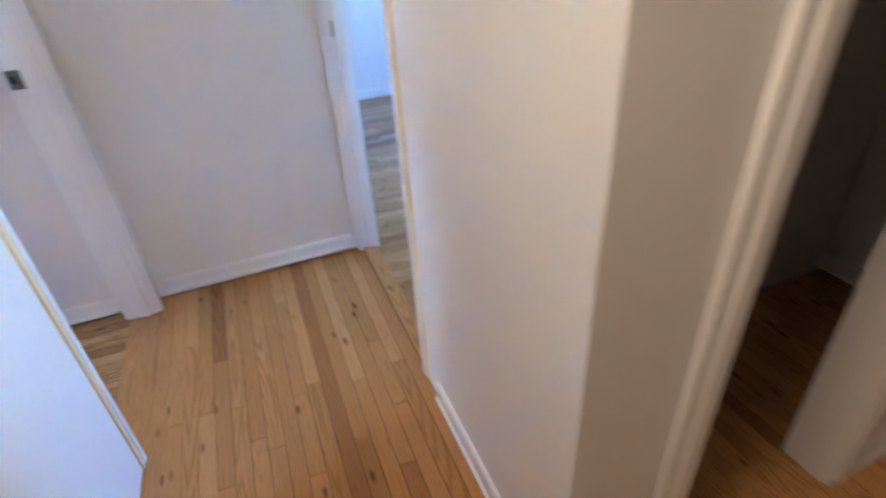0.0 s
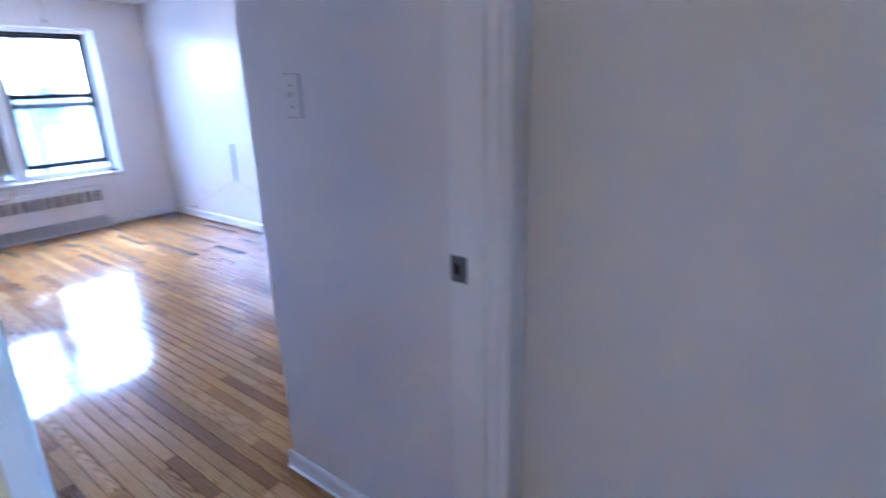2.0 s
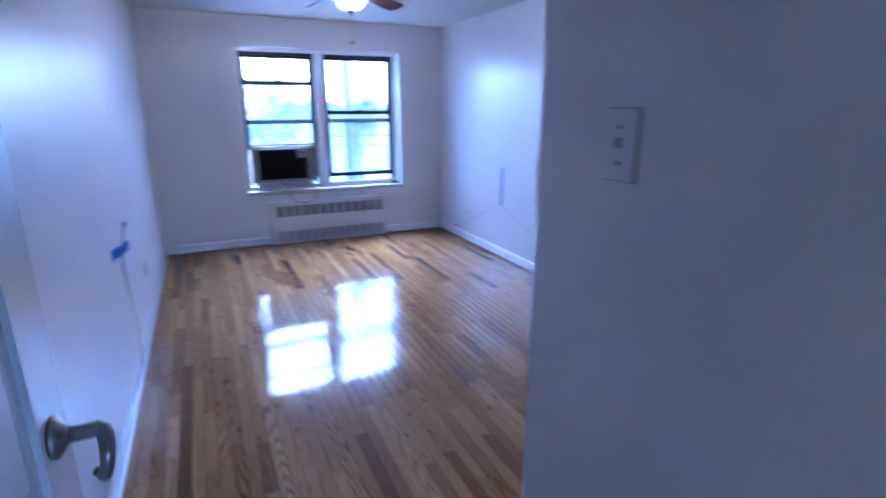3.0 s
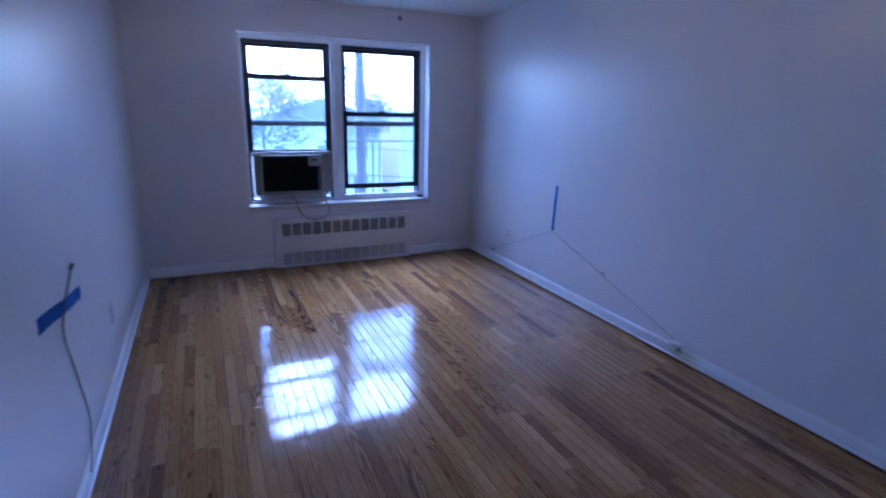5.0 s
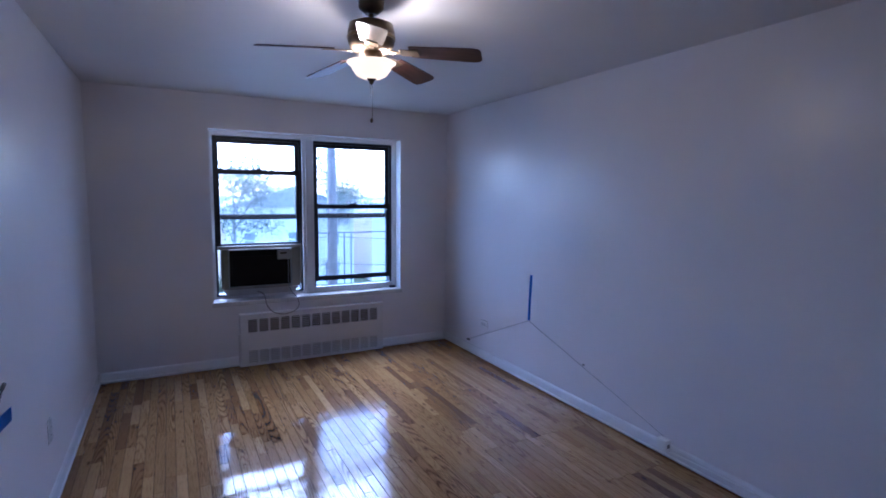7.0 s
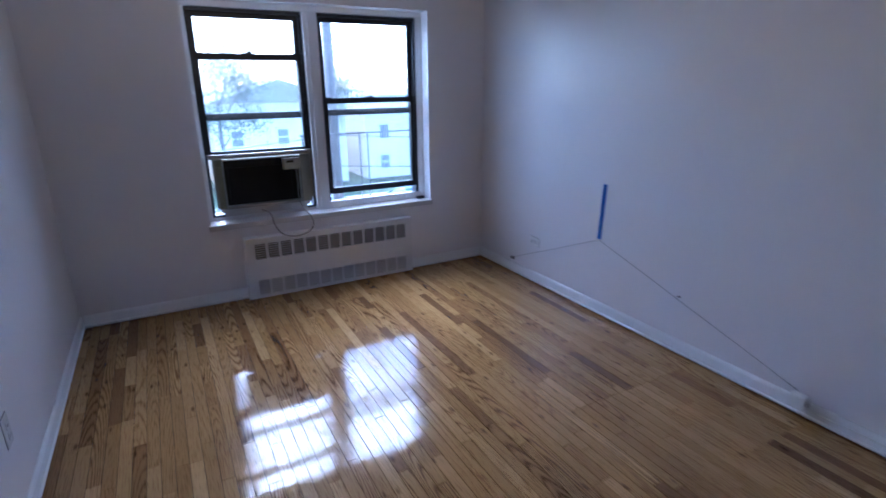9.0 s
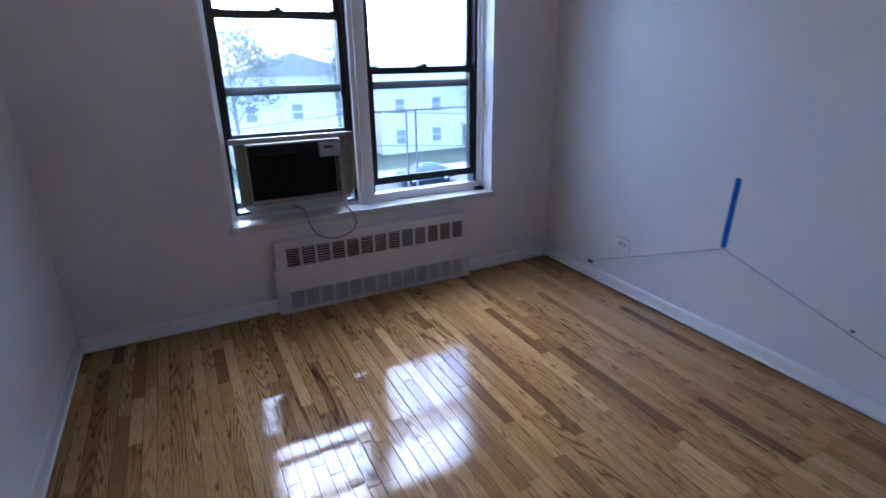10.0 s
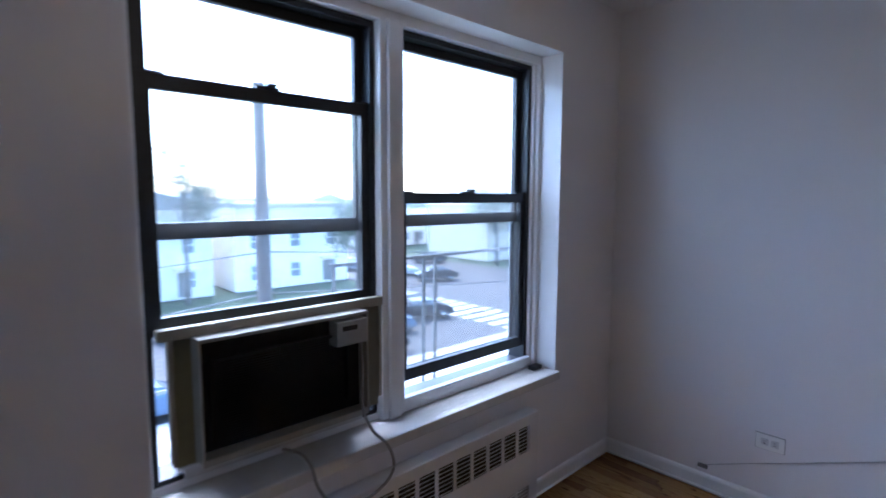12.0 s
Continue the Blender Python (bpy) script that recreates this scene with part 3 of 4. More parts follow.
cordp = curve_points([(1.545, -0.044, 0.960), (1.547, -0.048, 0.86), (1.545, -0.052, 0.74), (1.565, -0.075, 0.66), (1.610, -0.105, 0.600), (1.62, -0.125, 0.53), (1.575, -0.130, 0.482), (1.48, -0.132, 0.462),
                      (1.385, -0.130, 0.490), (1.335, -0.120, 0.56), (1.325, -0.095, 0.622), (1.31, -0.06, 0.655), (1.27, -0.02, 0.672)], 8)
acp("power_cord", tube(cordp, 0.0052, 8), CORD, "grey looped power cord")

ac.location.x -= 0.02
ac.location.y += 0.05

# ---- radiator cover ----
RX0, RX1, RY, RZ = 1.085, 2.435, -0.065, 0.470
rad = empty("radiator_cover", (1.775, -0.03, 0), "white enamelled steel radiator cover with two louvre rows", "radiator cover")
GX0, GP, GW = 1.150, 0.0955, 0.078
rows = ((0.312, 0.432), (0.030, 0.148))


def radp(name, bm, mat, label=""):
    ob = part(name, bm, mat, rad, label)
    ob.matrix_parent_inverse = Matrix.Translation(rad.location).inverted()
    return ob


pieces = [(RX0, GX0, RY, RY + 0.004, 0.006, RZ), (GX0 + 12 * GP + GW, RX1, RY, RY + 0.004, 0.006, RZ),
          (GX0, GX0 + 12 * GP + GW, RY, RY + 0.004, rows[0][1], RZ), (GX0, GX0 + 12 * GP + GW, RY, RY + 0.004, rows[1][1], rows[0][0]),
          (GX0, GX0 + 12 * GP + GW, RY, RY + 0.004, 0.006, rows[1][0])]
for za, zb in rows:
    for i in range(12):
        pieces.append((GX0 + i * GP + GW, GX0 + (i + 1) * GP, RY, RY + 0.004, za, zb))
radp("front_panel", boxes(*pieces), RADP)
radp("top_panel", boxes((RX0 - 0.004, RX1 + 0.004, RY - 0.003, 0.0, RZ, RZ + 0.012), bevel=0.003), RADP)
radp("end_panel", boxes((RX0, RX0 + 0.004, RY + 0.0045, 0.0, 0.006, RZ)), RADP)
radp("end_panel", boxes((RX1 - 0.004, RX1, RY + 0.0045, 0.0, 0.006, RZ)), RADP)
# near-black sheet: the cover's inner shade, put into colour behind the louvres
radp("inner_back", boxes((RX0 + 0.01, RX1 - 0.01, -0.012, -0.004, 0.01, RZ - 0.01)), plain("radiator_inside_shade", (0.025, 0.022, 0.02), 0.8))
radp("side_lip", boxes((RX0 - 0.010, RX0, RY + 0.02, 0.0, 0.0, 0.30)), RADP)
radp("heating_element", boxes((RX0 + 0.03, RX1 - 0.03, -0.05, -0.016, 0.012, 0.165)), painted("radiator_damper", (0.44, 0.43, 0.43), 0.5))
for za, zb in rows:
    for i in range(13):
        xa = GX0 + i * GP
        bm = bmesh.new()
        n = 7
        for k in range(n):
            z = za + (zb - za) * (k + 0.55) / n
            v = [bm.verts.new(p) for p in ((xa, RY + 0.001, z), (xa + GW, RY + 0.001, z), (xa + GW, RY + 0.007, z - 0.0036), (xa, RY + 0.007, z - 0.0036))]
            bm.faces.new(v)
            v2 = [bm.verts.new(p) for p in ((xa, RY + 0.001, z - 0.0036), (xa + GW, RY + 0.001, z - 0.0036), (xa + GW, RY + 0.007, z - 0.0072), (xa, RY + 0.007, z - 0.0072))]
            bm.faces.new(v2[::-1])
            bm.faces.new((v[0], v2[0], v2[1], v[1]))
        radp("louvre", bm, RADP)

# ---- ceiling fan with lamp ----
FX, FYY = 1.37, -2.70
fan = empty("ceiling_fan", (FX, FYY, C), "bronze five-blade ceiling fan with a lit glass bowl", "ceiling fan")


def fanp(name, bm, mat, label="", parent=None):
    return part(name, bm, mat, parent or fan, label)


shade_m, sn, sl, sb = material("lit_glass_bowl")
sb.inputs["Base Color"].default_value = (0.9, 0.82, 0.66, 1)
sb.inputs["Roughness"].default_value = 0.35
sb.inputs["Emission Color"].default_value = (1.0, 0.62, 0.26, 1)
sb.inputs["Emission Strength"].default_value = 0.16
bl, bn, blk, bb = material("fan_blade_walnut")
bco = bn.new("ShaderNodeTexCoord").outputs["Object"]
bmp = bn.new("ShaderNodeMapping")
bmp.inputs["Scale"].default_value = (2, 30, 30)
blk.new(bco, bmp.inputs[0])
bt = noise_tex(bn, blk, bmp.outputs[0], 3.0, 5)
br = ramp(bn, (0.3, (0.045, 0.020, 0.014)), (0.7, (0.11, 0.055, 0.035)))
blk.new(bt.outputs[0], br.inputs[0])
blk.new(br.outputs[0], bb.inputs["Base Color"])
bb.inputs["Roughness"].default_value = 0.3
fanp("canopy", lathe([(0.03, -0.07), (0.062, -0.045), (0.066, -0.01), (0.066, 0)], 32), BRONZE)
fanp("downrod", lathe([(0.014, -0.11), (0.014, -0.06)], 16), BRONZE)
fanp("motor_housing", lathe([(0.05, -0.235), (0.095, -0.228), (0.112, -0.205), (0.116, -0.190), (0.118, -0.150), (0.110, -0.115), (0.07, -0.100), (0.02, -0.095)], 40), BRONZE, "dark bronze motor housing")
fanp("motor_band", lathe([(0.1195, -0.180), (0.121, -0.176), (0.121, -0.166), (0.1195, -0.162)], 40), plain("fan_brass_band", (0.30, 0.23, 0.13), 0.3, 0.9))
fanp("switch_housing", lathe([(0.045, -0.285), (0.058, -0.275), (0.058, -0.236), (0.05, -0.232)], 32), BRONZE)
bowl = fanp("bowl", lathe([(0.012, -0.352), (0.045, -0.348), (0.075, -0.335), (0.092, -0.315), (0.104, -0.295), (0.122, -0.282), (0.124, -0.278), (0.10, -0.276)], 40), shade_m, "frosted glass bowl, lit warm")
fanp("finial", lathe([(0.003, -0.375), (0.010, -0.370), (0.016, -0.356), (0.026, -0.350), (0.024, -0.346)], 20), BRONZE)
chain = fanp("pull_chain", tube([(0.004, 0, -0.375), (0.004, 0, -0.525)], 0.0016, 6), CHROME)
fanp("pull_chain", tube([(-0.006, 0, -0.360), (-0.006, 0, -0.440)], 0.0014, 6), CHROME)
fanp("chain_knob", lathe([(0.003, -0.545), (0.0085, -0.538), (0.0085, -0.530), (0.003, -0.524)], 12), BRONZE, "", chain)
IRON = plain("fan_blade_iron", (0.34, 0.26, 0.15), 0.35, 0.8)
to_cam = math.atan2(-2.02, -0.72)
for i in range(5):
    a = to_cam + i * 2 * math.pi / 5
    bm = bmesh.new()
    outline = []
    for x, w in ((0.20, 0.050), (0.24, 0.054), (0.40, 0.062), (0.52, 0.066), (0.545, 0.060), (0.558, 0.040)):
        outline.append((x, w))
    pts = [(x, -w) for x, w in outline] + [(x, w) for x, w in reversed(outline)]
    lo = [bm.verts.new((x, y, -0.003)) for x, y in pts]
    hi = [bm.verts.new((x, y, 0.003)) for x, y in pts]
    bm.faces.new(lo[::-1])
    bm.faces.new(hi)
    for k in range(len(pts)):
        bm.faces.new((lo[k], lo[(k + 1) % len(pts)], hi[(k + 1) % len(pts)], hi[k]))
    blade = fanp("blade", bm, bl, "walnut-stained blade")
    blade.matrix_local = Matrix.Rotation(a, 4, "Z") @ Matrix.Translation((0, 0, -0.222)) @ Matrix.Rotation(radians(4.5), 4, "Y") @ Matrix.Rotation(radians(-11), 4, "X")
    bm = boxes((0.10, 0.16, -0.012, 0.012, -0.010, -0.004), (0.15, 0.245, -0.030, 0.030, -0.008, -0.0034), bevel=0.002)
    iron = part("blade_iron", bm, IRON, blade, "brass-coloured blade iron")

fan.scale = (0.86, 0.86, 0.96)
for s_ in (-1, 1):
    bulb = new("fan_bulb", bpy.data.lights.new("fan_bulb", "POINT"))
    bulb.data.energy, bulb.data.shadow_soft_size, bulb.data.color = 0.8, 0.015, (1.0, 0.70, 0.40)
    bulb.location = (FX + s_ * 0.075, FYY, C - 0.255)

# ---- wall fittings, tape and cables in the bedroom ----
def outlet(x, y, z, face, horizontal, label):
    """Duplex outlet plate on a wall whose face looks along face * x."""
    ob = empty("power_outlet", (x, y, z), label, "outlet")
    a, b = (0.057, 0.035) if horizontal else (0.035, 0.057)
    s = face
    plate = part("plate", boxes((min(0, s * 0.006), max(0, s * 0.006), -a, a, -b, b), bevel=0.002), PLATE, ob)
    # grey rim stands in for the shadow round the plate
    part("gasket", boxes((min(0, s * 0.002), max(0, s * 0.002), -a - 0.0018, a + 0.0018, -b - 0.0018, b + 0.0018)), SHADOW_SOCKET, ob, "grey line drawn as the plate's edge shadow")
    for d in (-0.02, 0.02):
        dy, dz = (d, 0) if horizontal else (0, d)
        soc = part("socket", boxes((min(s * 0.006, s * 0.009), max(s * 0.006, s * 0.009), dy - 0.015, dy + 0.015, dz - 0.015, dz + 0.015), bevel=0.003), SOCKET, ob)
        for e in (-0.006, 0.006):
            ey, ez = (dy, dz + e) if horizontal else (dy + e, dz)
            hy, hz2 = (0.005, 0.0012) if horizontal else (0.0012, 0.005)
            part("slot", boxes((min(s * 0.009, s * 0.0096), max(s * 0.009, s * 0.0096), ey - hy, ey + hy, ez - hz2, ez + hz2)), DARK, soc)
    return ob


outlet(W, -0.80, 0.343, -1, True, "white sideways duplex outlet on the wall")
outlet(0.0, -1.83, 0.385, 1, False, "white upright duplex outlet on the wall")
sw = empty("light_switch", (1.113, -5.30, 1.455), "single light switch plate painted over white on the wall", "light switch")
part("plate", boxes((-0.006, 0, -0.036, 0.036, -0.060, 0.060), bevel=0.002), WALL, sw, "plate painted over with the wall")
# same drawn-in shadow rim round the switch plate
part("gasket", boxes((-0.0015, 0, -0.0375, 0.0375, -0.0615, 0.0615)), SHADOW_SOCKET, sw, "grey line drawn as the plate's edge shadow")
part("toggle", boxes((-0.018, -0.006, -0.005, 0.005, -0.004, 0.012), bevel=0.001), SOCKET, sw, "small toggle")
for z in (-0.03, 0.03):
    part("screw", boxes((-0.0072, -0.006, -0.003, 0.003, z - 0.003, z + 0.003)), STEEL, sw)


def strip_on_wall(x, face, pts, width):
    """A thin crumpled strip on a wall through (y, z) points."""
    bm = bmesh.new()
    prev = None
    ps = [Vector((0, y, z)) for y, z in pts]
    for i, p in enumerate(ps):
        d = (ps[min(i + 1, len(ps) - 1)] - ps[max(i - 1, 0)]).normalized()
        nrm = Vector((0, -d.z, d.y))
        lift = 0.0012 + 0.0016 * noise.noise((i * 0.9, x, 3.1))
        jag = 0.004 * noise.noise((i * 3.7, 1.0, 0)) if i in (0, len(ps) - 1) else 0
        cur = [bm.verts.new((x + face * (lift + (0.0012 if abs(k) < 0.4 else 0)), p.y + nrm.y * width * k + d.y * jag * k * 3, p.z + nrm.z * width * k + d.z * jag * k * 3)) for k in (-0.5, -0.17, 0.17, 0.5)]
        if prev:
            for j in range(3):
                bm.faces.new((prev[j], prev[j + 1], cur[j + 1], cur[j]))
        prev = cur
    bmesh.ops.solidify(bm, geom=bm.faces[:], thickness=0.0006)
    return bm


thing("painter_tape", strip_on_wall(W, -1, [(-1.508 + 0.018 * i / 8, 0.917 - 0.380 * i / 8) for i in range(9)], 0.034), TAPE,
      "upright strip of blue painter tape holding a cable", "tape")
thing("painter_tape", strip_on_wall(0.0, 1, [(-3.06 + 0.62 * i / 8, 0.795 - 0.085 * i / 8 + 0.003 * math.sin(i)) for i in range(9)], 0.056), TAPE,
      "slanted torn strip of blue painter tape over a cable", "tape")
right_cable = [Vector((W - 0.005 - 0.002 * noise.noise((y * 4, 0, 0)), y, z + 0.005 * noise.noise((y * 2.2, 5, 0)))) for y, z in
               [(-0.52 - 0.97 * k / 14, 0.130 + 0.402 * k / 14) for k in range(15)] + [(-1.50 - 1.36 * k / 18, 0.532 - 0.410 * k / 18) for k in range(19)]]
thing("phone_cable", tube(right_cable, 0.0024, 6), CABLEW, "thin grey phone cable hanging under blue tape", "cable")
thing("cable_end", boxes((W - 0.016, W - 0.002, -0.545, -0.500, 0.120, 0.138), bevel=0.003), CABLE, "dark plug at the loose cable end", "plug")
thing("cable_tie", boxes((W - 0.012, W - 0.001, -2.162, -2.146, 0.350, 0.360), bevel=0.002), CABLE, "dark splice on the thin cable", "splice")
jack = empty("phone_jack", (W, -2.885, 0.092), "white phone jack box screwed to the baseboard", "phone jack")
part("body", boxes((-0.052, -0.0125, -0.034, 0.034, -0.038, 0.032), bevel=0.004), PLATE, jack)
part("cover", boxes((-0.058, -0.053, -0.031, 0.031, -0.035, 0.029), bevel=0.002), PLATE, jack)
part("socket", boxes((-0.046, -0.022, -0.0348, -0.0342, -0.016, 0.008)), SHADOW_SOCKET, jack, "dark cable socket")
base_cable = [Vector((W - 0.019 - 0.002 * noise.noise((y * 3, 9, 0)), y, 0.058 + 0.012 * noise.noise((y * 1.6, 3, 0)))) for y in [-2.93 - 1.95 * k / 40 for k in range(41)]]
thing("baseboard_cable", tube(base_cable, 0.0036, 6), PLATE, "white phone cable stapled along the baseboard", "cable")
left_cable = curve_points([(0.012, -2.56, 0.860), (0.006, -2.64, 0.800), (0.006, -2.76, 0.735), (0.008, -2.81, 0.650), (0.010, -2.74, 0.450), (0.010, -2.67, 0.250), (0.010, -2.70, 0.160), (0.020, -2.79, 0.108), (0.028, -2.86, 0.10)], 10)
thing("coax_cable", tube(left_cable, 0.0032, 6), CABLE, "dark coaxial cable hanging from blue tape", "cable")
thing("cable_plug", tube([(0.010, -2.575, 0.852), (0.014, -2.55, 0.868)], 0.007, 8), CABLE, "small metal cable plug", "plug")

# unseen warm hall lamp, added and placed to light the hall walls
lamp = empty("added_hall_lamp", (-0.95, -6.55, C), "unseen warm ceiling lamp added to light the hall", "ceiling lamp")
hl_m, _, _, hb = material("lamp_glass_warm")
hb.inputs["Emission Color"].default_value = (1.0, 0.66, 0.33, 1)
hb.inputs["Emission Strength"].default_value = 0.85
part("base", lathe([(0.16, -0.025), (0.165, -0.01), (0.165, 0)], 32), PLATE, lamp)
part("diffuser", lathe([(0.02, -0.10), (0.09, -0.09), (0.14, -0.06), (0.155, -0.026)], 32), hl_m, lamp)

# ---- outside ----
GZ = -7.5
ASPH = plain("asphalt", (0.088, 0.080, 0.070), 0.85, 0, 0.3, 3.0)
CONC = plain("concrete", (0.42, 0.39, 0.34), 0.85, 0, 0.2, 2.0)
LINE = plain("road_paint", (0.75, 0.75, 0.72), 0.7, 0, 0.2, 6.0)
SIDING = [plain("siding_%s" % k, c, 0.75, 0, 0.1, 1.0) for k, c in (("white", (0.86, 0.79, 0.70)), ("cream", (0.76, 0.68, 0.56)), ("brick", (0.45, 0.31, 0.24)), ("grey", (0.76, 0.71, 0.63)))]
ROOF = plain("roof_shingle", (0.38, 0.37, 0.37), 0.9, 0, 0.3, 5.0)
# pane grey is lightened to hold the sky's reflection in its colour
PANE = plain("far_window_sky_grey", (0.24, 0.25, 0.26), 0.25)
BARK = plain("bark", (0.22, 0.205, 0.19), 0.9, 0, 0.4, 12.0, 0.6)
LEAF_M = plain("leaf", (0.085, 0.115, 0.065), 0.6, 0, 0.5, 2.0)
GRASS = plain("grass_ground", (0.07, 0.095, 0.04), 0.9, 0, 0.4, 1.0)
thing("ground", boxes((-900, 900, -900, 1800, GZ - 0.4, GZ - 0.12)), GRASS, "grassy ground running to the horizon", "ground", "structure")
thing("wall_building_below", boxes((-2.72, 3.89, -10.12, 0.28, GZ - 0.12, -0.06)), plain("building_brick", (0.34, 0.22, 0.17), 0.85, 0, 0.25, 4.0), "plain brick storeys of the apartment house below the rooms", "wall", "structure")
thing("road", boxes((-120, 160, 20, 34, GZ - 0.12, GZ)), ASPH, "grey asphalt street below the window", "road", "structure")
thing("road_side", boxes((31, 50, 34, 200, GZ - 0.12, GZ)), ASPH, "grey asphalt side street", "road", "structure")
for xa, xb, ya, yb in ((-120, 160, 15, 20), (-120, 31, 34, 38), (50, 160, 34, 38)):
    thing("pavement", boxes((xa, xb, ya, yb, GZ - 0.12, GZ + 0.14), bevel=0.02), CONC, "pale concrete pavement with a kerb", "pavement", "structure")
for i in range(9):
    thing("crosswalk_bar", boxes((27.4, 31.4, 20.6 + i * 1.3, 21.2 + i * 1.3, GZ + 0.004, GZ + 0.012)), LINE, "white painted crosswalk bar on the asphalt", "road marking", "", "crosswalk bars")


def house(x, y, w, d, h, wall_mat, pitched, label):
    ob = empty("house", (x, y, GZ), label, "house", "houses across the street")
    part("wall", boxes((-w / 2, w / 2, 0, d, 0, h)), wall_mat, ob)
    if pitched:
        bm = bmesh.new()
        o = 0.4
        v = [bm.verts.new(p) for p in ((-w / 2 - o, -o, h), (w / 2 + o, -o, h), (w / 2 + o, d + o, h), (-w / 2 - o, d + o, h), (0, -o, h + w * 0.17), (0, d + o, h + w * 0.17))]
        for f in ((0, 1, 4), (1, 2, 5, 4), (2, 3, 5), (3, 0, 4, 5), (0, 3, 2, 1)):
            bm.faces.new([v[i] for i in f])
        part("roof", bm, ROOF, ob)
    else:
        part("roof", boxes((-w / 2 - 0.2, w / 2 + 0.2, -0.3, d + 0.2, h, h + 0.45), bevel=0.05), CONC, ob, "flat roof with a pale cornice")
    for fl in range(int(h // 3)):
        n = max(2, int(w // 3.2))
        for k in range(n):
            cx = -w / 2 + (k + 0.5) * w / n
            win = part("window", boxes((cx - 0.55, cx + 0.55, -0.06, 0.02, fl * 3 + 0.9, fl * 3 + 2.4), bevel=0.01), TRIM, ob)
            for zz in (0, 1):
                part("pane", boxes((cx - 0.47, cx + 0.47, -0.075, -0.061, fl * 3 + 0.98 + zz * 0.72, fl * 3 + 1.60 + zz * 0.72)), PANE, win)
    part("door", boxes((w * 0.3 - 0.5, w * 0.3 + 0.5, -0.09, 0.01, 0.2, 2.3)), BARK, ob)
    part("awning", boxes((w * 0.3 - 0.9, w * 0.3 + 0.9, -1.2, 0.0, 2.6, 2.72), bevel=0.02), SIDING[1], ob)
    return ob


house(-30, 46, 13, 12, 9.4, SIDING[2], False, "brick row house with a flat roof across the street")
house(-15, 46, 11, 12, 7.9, SIDING[0], True, "white sided house with a gabled roof across the street")
house(-2, 46, 11, 12, 7.6, SIDING[1], True, "cream house with a gabled roof across the street")
house(11, 46, 12, 12, 7.7, SIDING[3], True, "pale grey house with a gabled roof and awning")
house(25, 46, 12, 12, 7.8, SIDING[0], False, "white house with a flat roof on the corner")
house(60, 46, 13, 12, 7.7, SIDING[1], True, "cream corner house with a gabled roof")
house(76, 46, 13, 12, 7.8, SIDING[0], False, "white house with a flat roof farther along")
house(94, 46, 14, 12, 7.7, SIDING[2], True, "brick house with a gabled roof farther along")
house(59, 72, 13, 12, 6.8, SIDING[0], True, "white house on the side street")
house(24, 74, 14, 12, 7.0, SIDING[3], True, "grey house behind the corner")
house(60, 98, 14, 12, 7.0, SIDING[3], True, "grey house far along the side street")


def tree(x, y, h, r, seed, label):
    rng = random.Random(seed)
    ob = empty("tree", (x, y, GZ), label, "tree", "street trees")
    part("trunk", tube([(0, 0, 0), (0.05, 0.02, h * 0.25), (-0.04, 0.05, h * 0.5), (0.1, 0, h * 0.8)], [0.22, 0.17, 0.13, 0.05], 9), BARK, ob)
    bm = bmesh.new()
    tips = []
    for i in range(9):
        a, z0 = rng.uniform(0, 6.28), h * rng.uniform(0.35, 0.65)
        tip = Vector((math.cos(a) * r * rng.uniform(0.5, 1), math.sin(a) * r * rng.uniform(0.5, 1), z0 + h * rng.uniform(0.12, 0.4)))
        tips.append(tip)
        tb = tube([(0, 0, z0), tuple(tip * 0.5 + Vector((0, 0, z0 * 0.5 + 0.2))), tuple(tip)], [0.06, 0.04, 0.015], 5)
        me = bpy.data.meshes.new("limb")
        tb.to_mesh(me)
        tb.free()
        bm.from_mesh(me)
        bpy.data.meshes.remove(me)
    part("limbs", bm, BARK, ob)
    bm = bmesh.new()
    for i in range(5200):
        t = rng.choice(tips) + Vector((rng.gauss(0, 1), rng.gauss(0, 1), rng.gauss(0, 0.8))) * r * 0.38
        s = rng.uniform(0.06, 0.16)
        d1 = Vector((rng.gauss(0, 1), rng.gauss(0, 1), rng.gauss(0, 1))).normalized() * s
        d2 = d1.orthogonal().normalized() * s * 0.6
        bm.faces.new([bm.verts.new(t - d1), bm.verts.new(t + d2), bm.verts.new(t + d1), bm.verts.new(t - d2)])
    part("crown", bm, LEAF_M, ob)
    return ob


tree(5.3, 42, 12.1, 2.5, 3, "leafy street tree rising over the roofs")
tree(14.1, 43.5, 14.0, 2.4, 5, "tall leafy street tree by the pavement")
tree(29, 41.0, 8.5, 1.8, 8, "leafy street tree on the corner")
tree(41.5, 59.5, 8.0, 1.6, 9, "small leafy tree up the side street")
tree(51.5, 42.5, 10.5, 3.2, 11, "broad leafy tree beside the corner house")
tree(57, 41, 11, 3.2, 14, "broad leafy tree farther along the street")


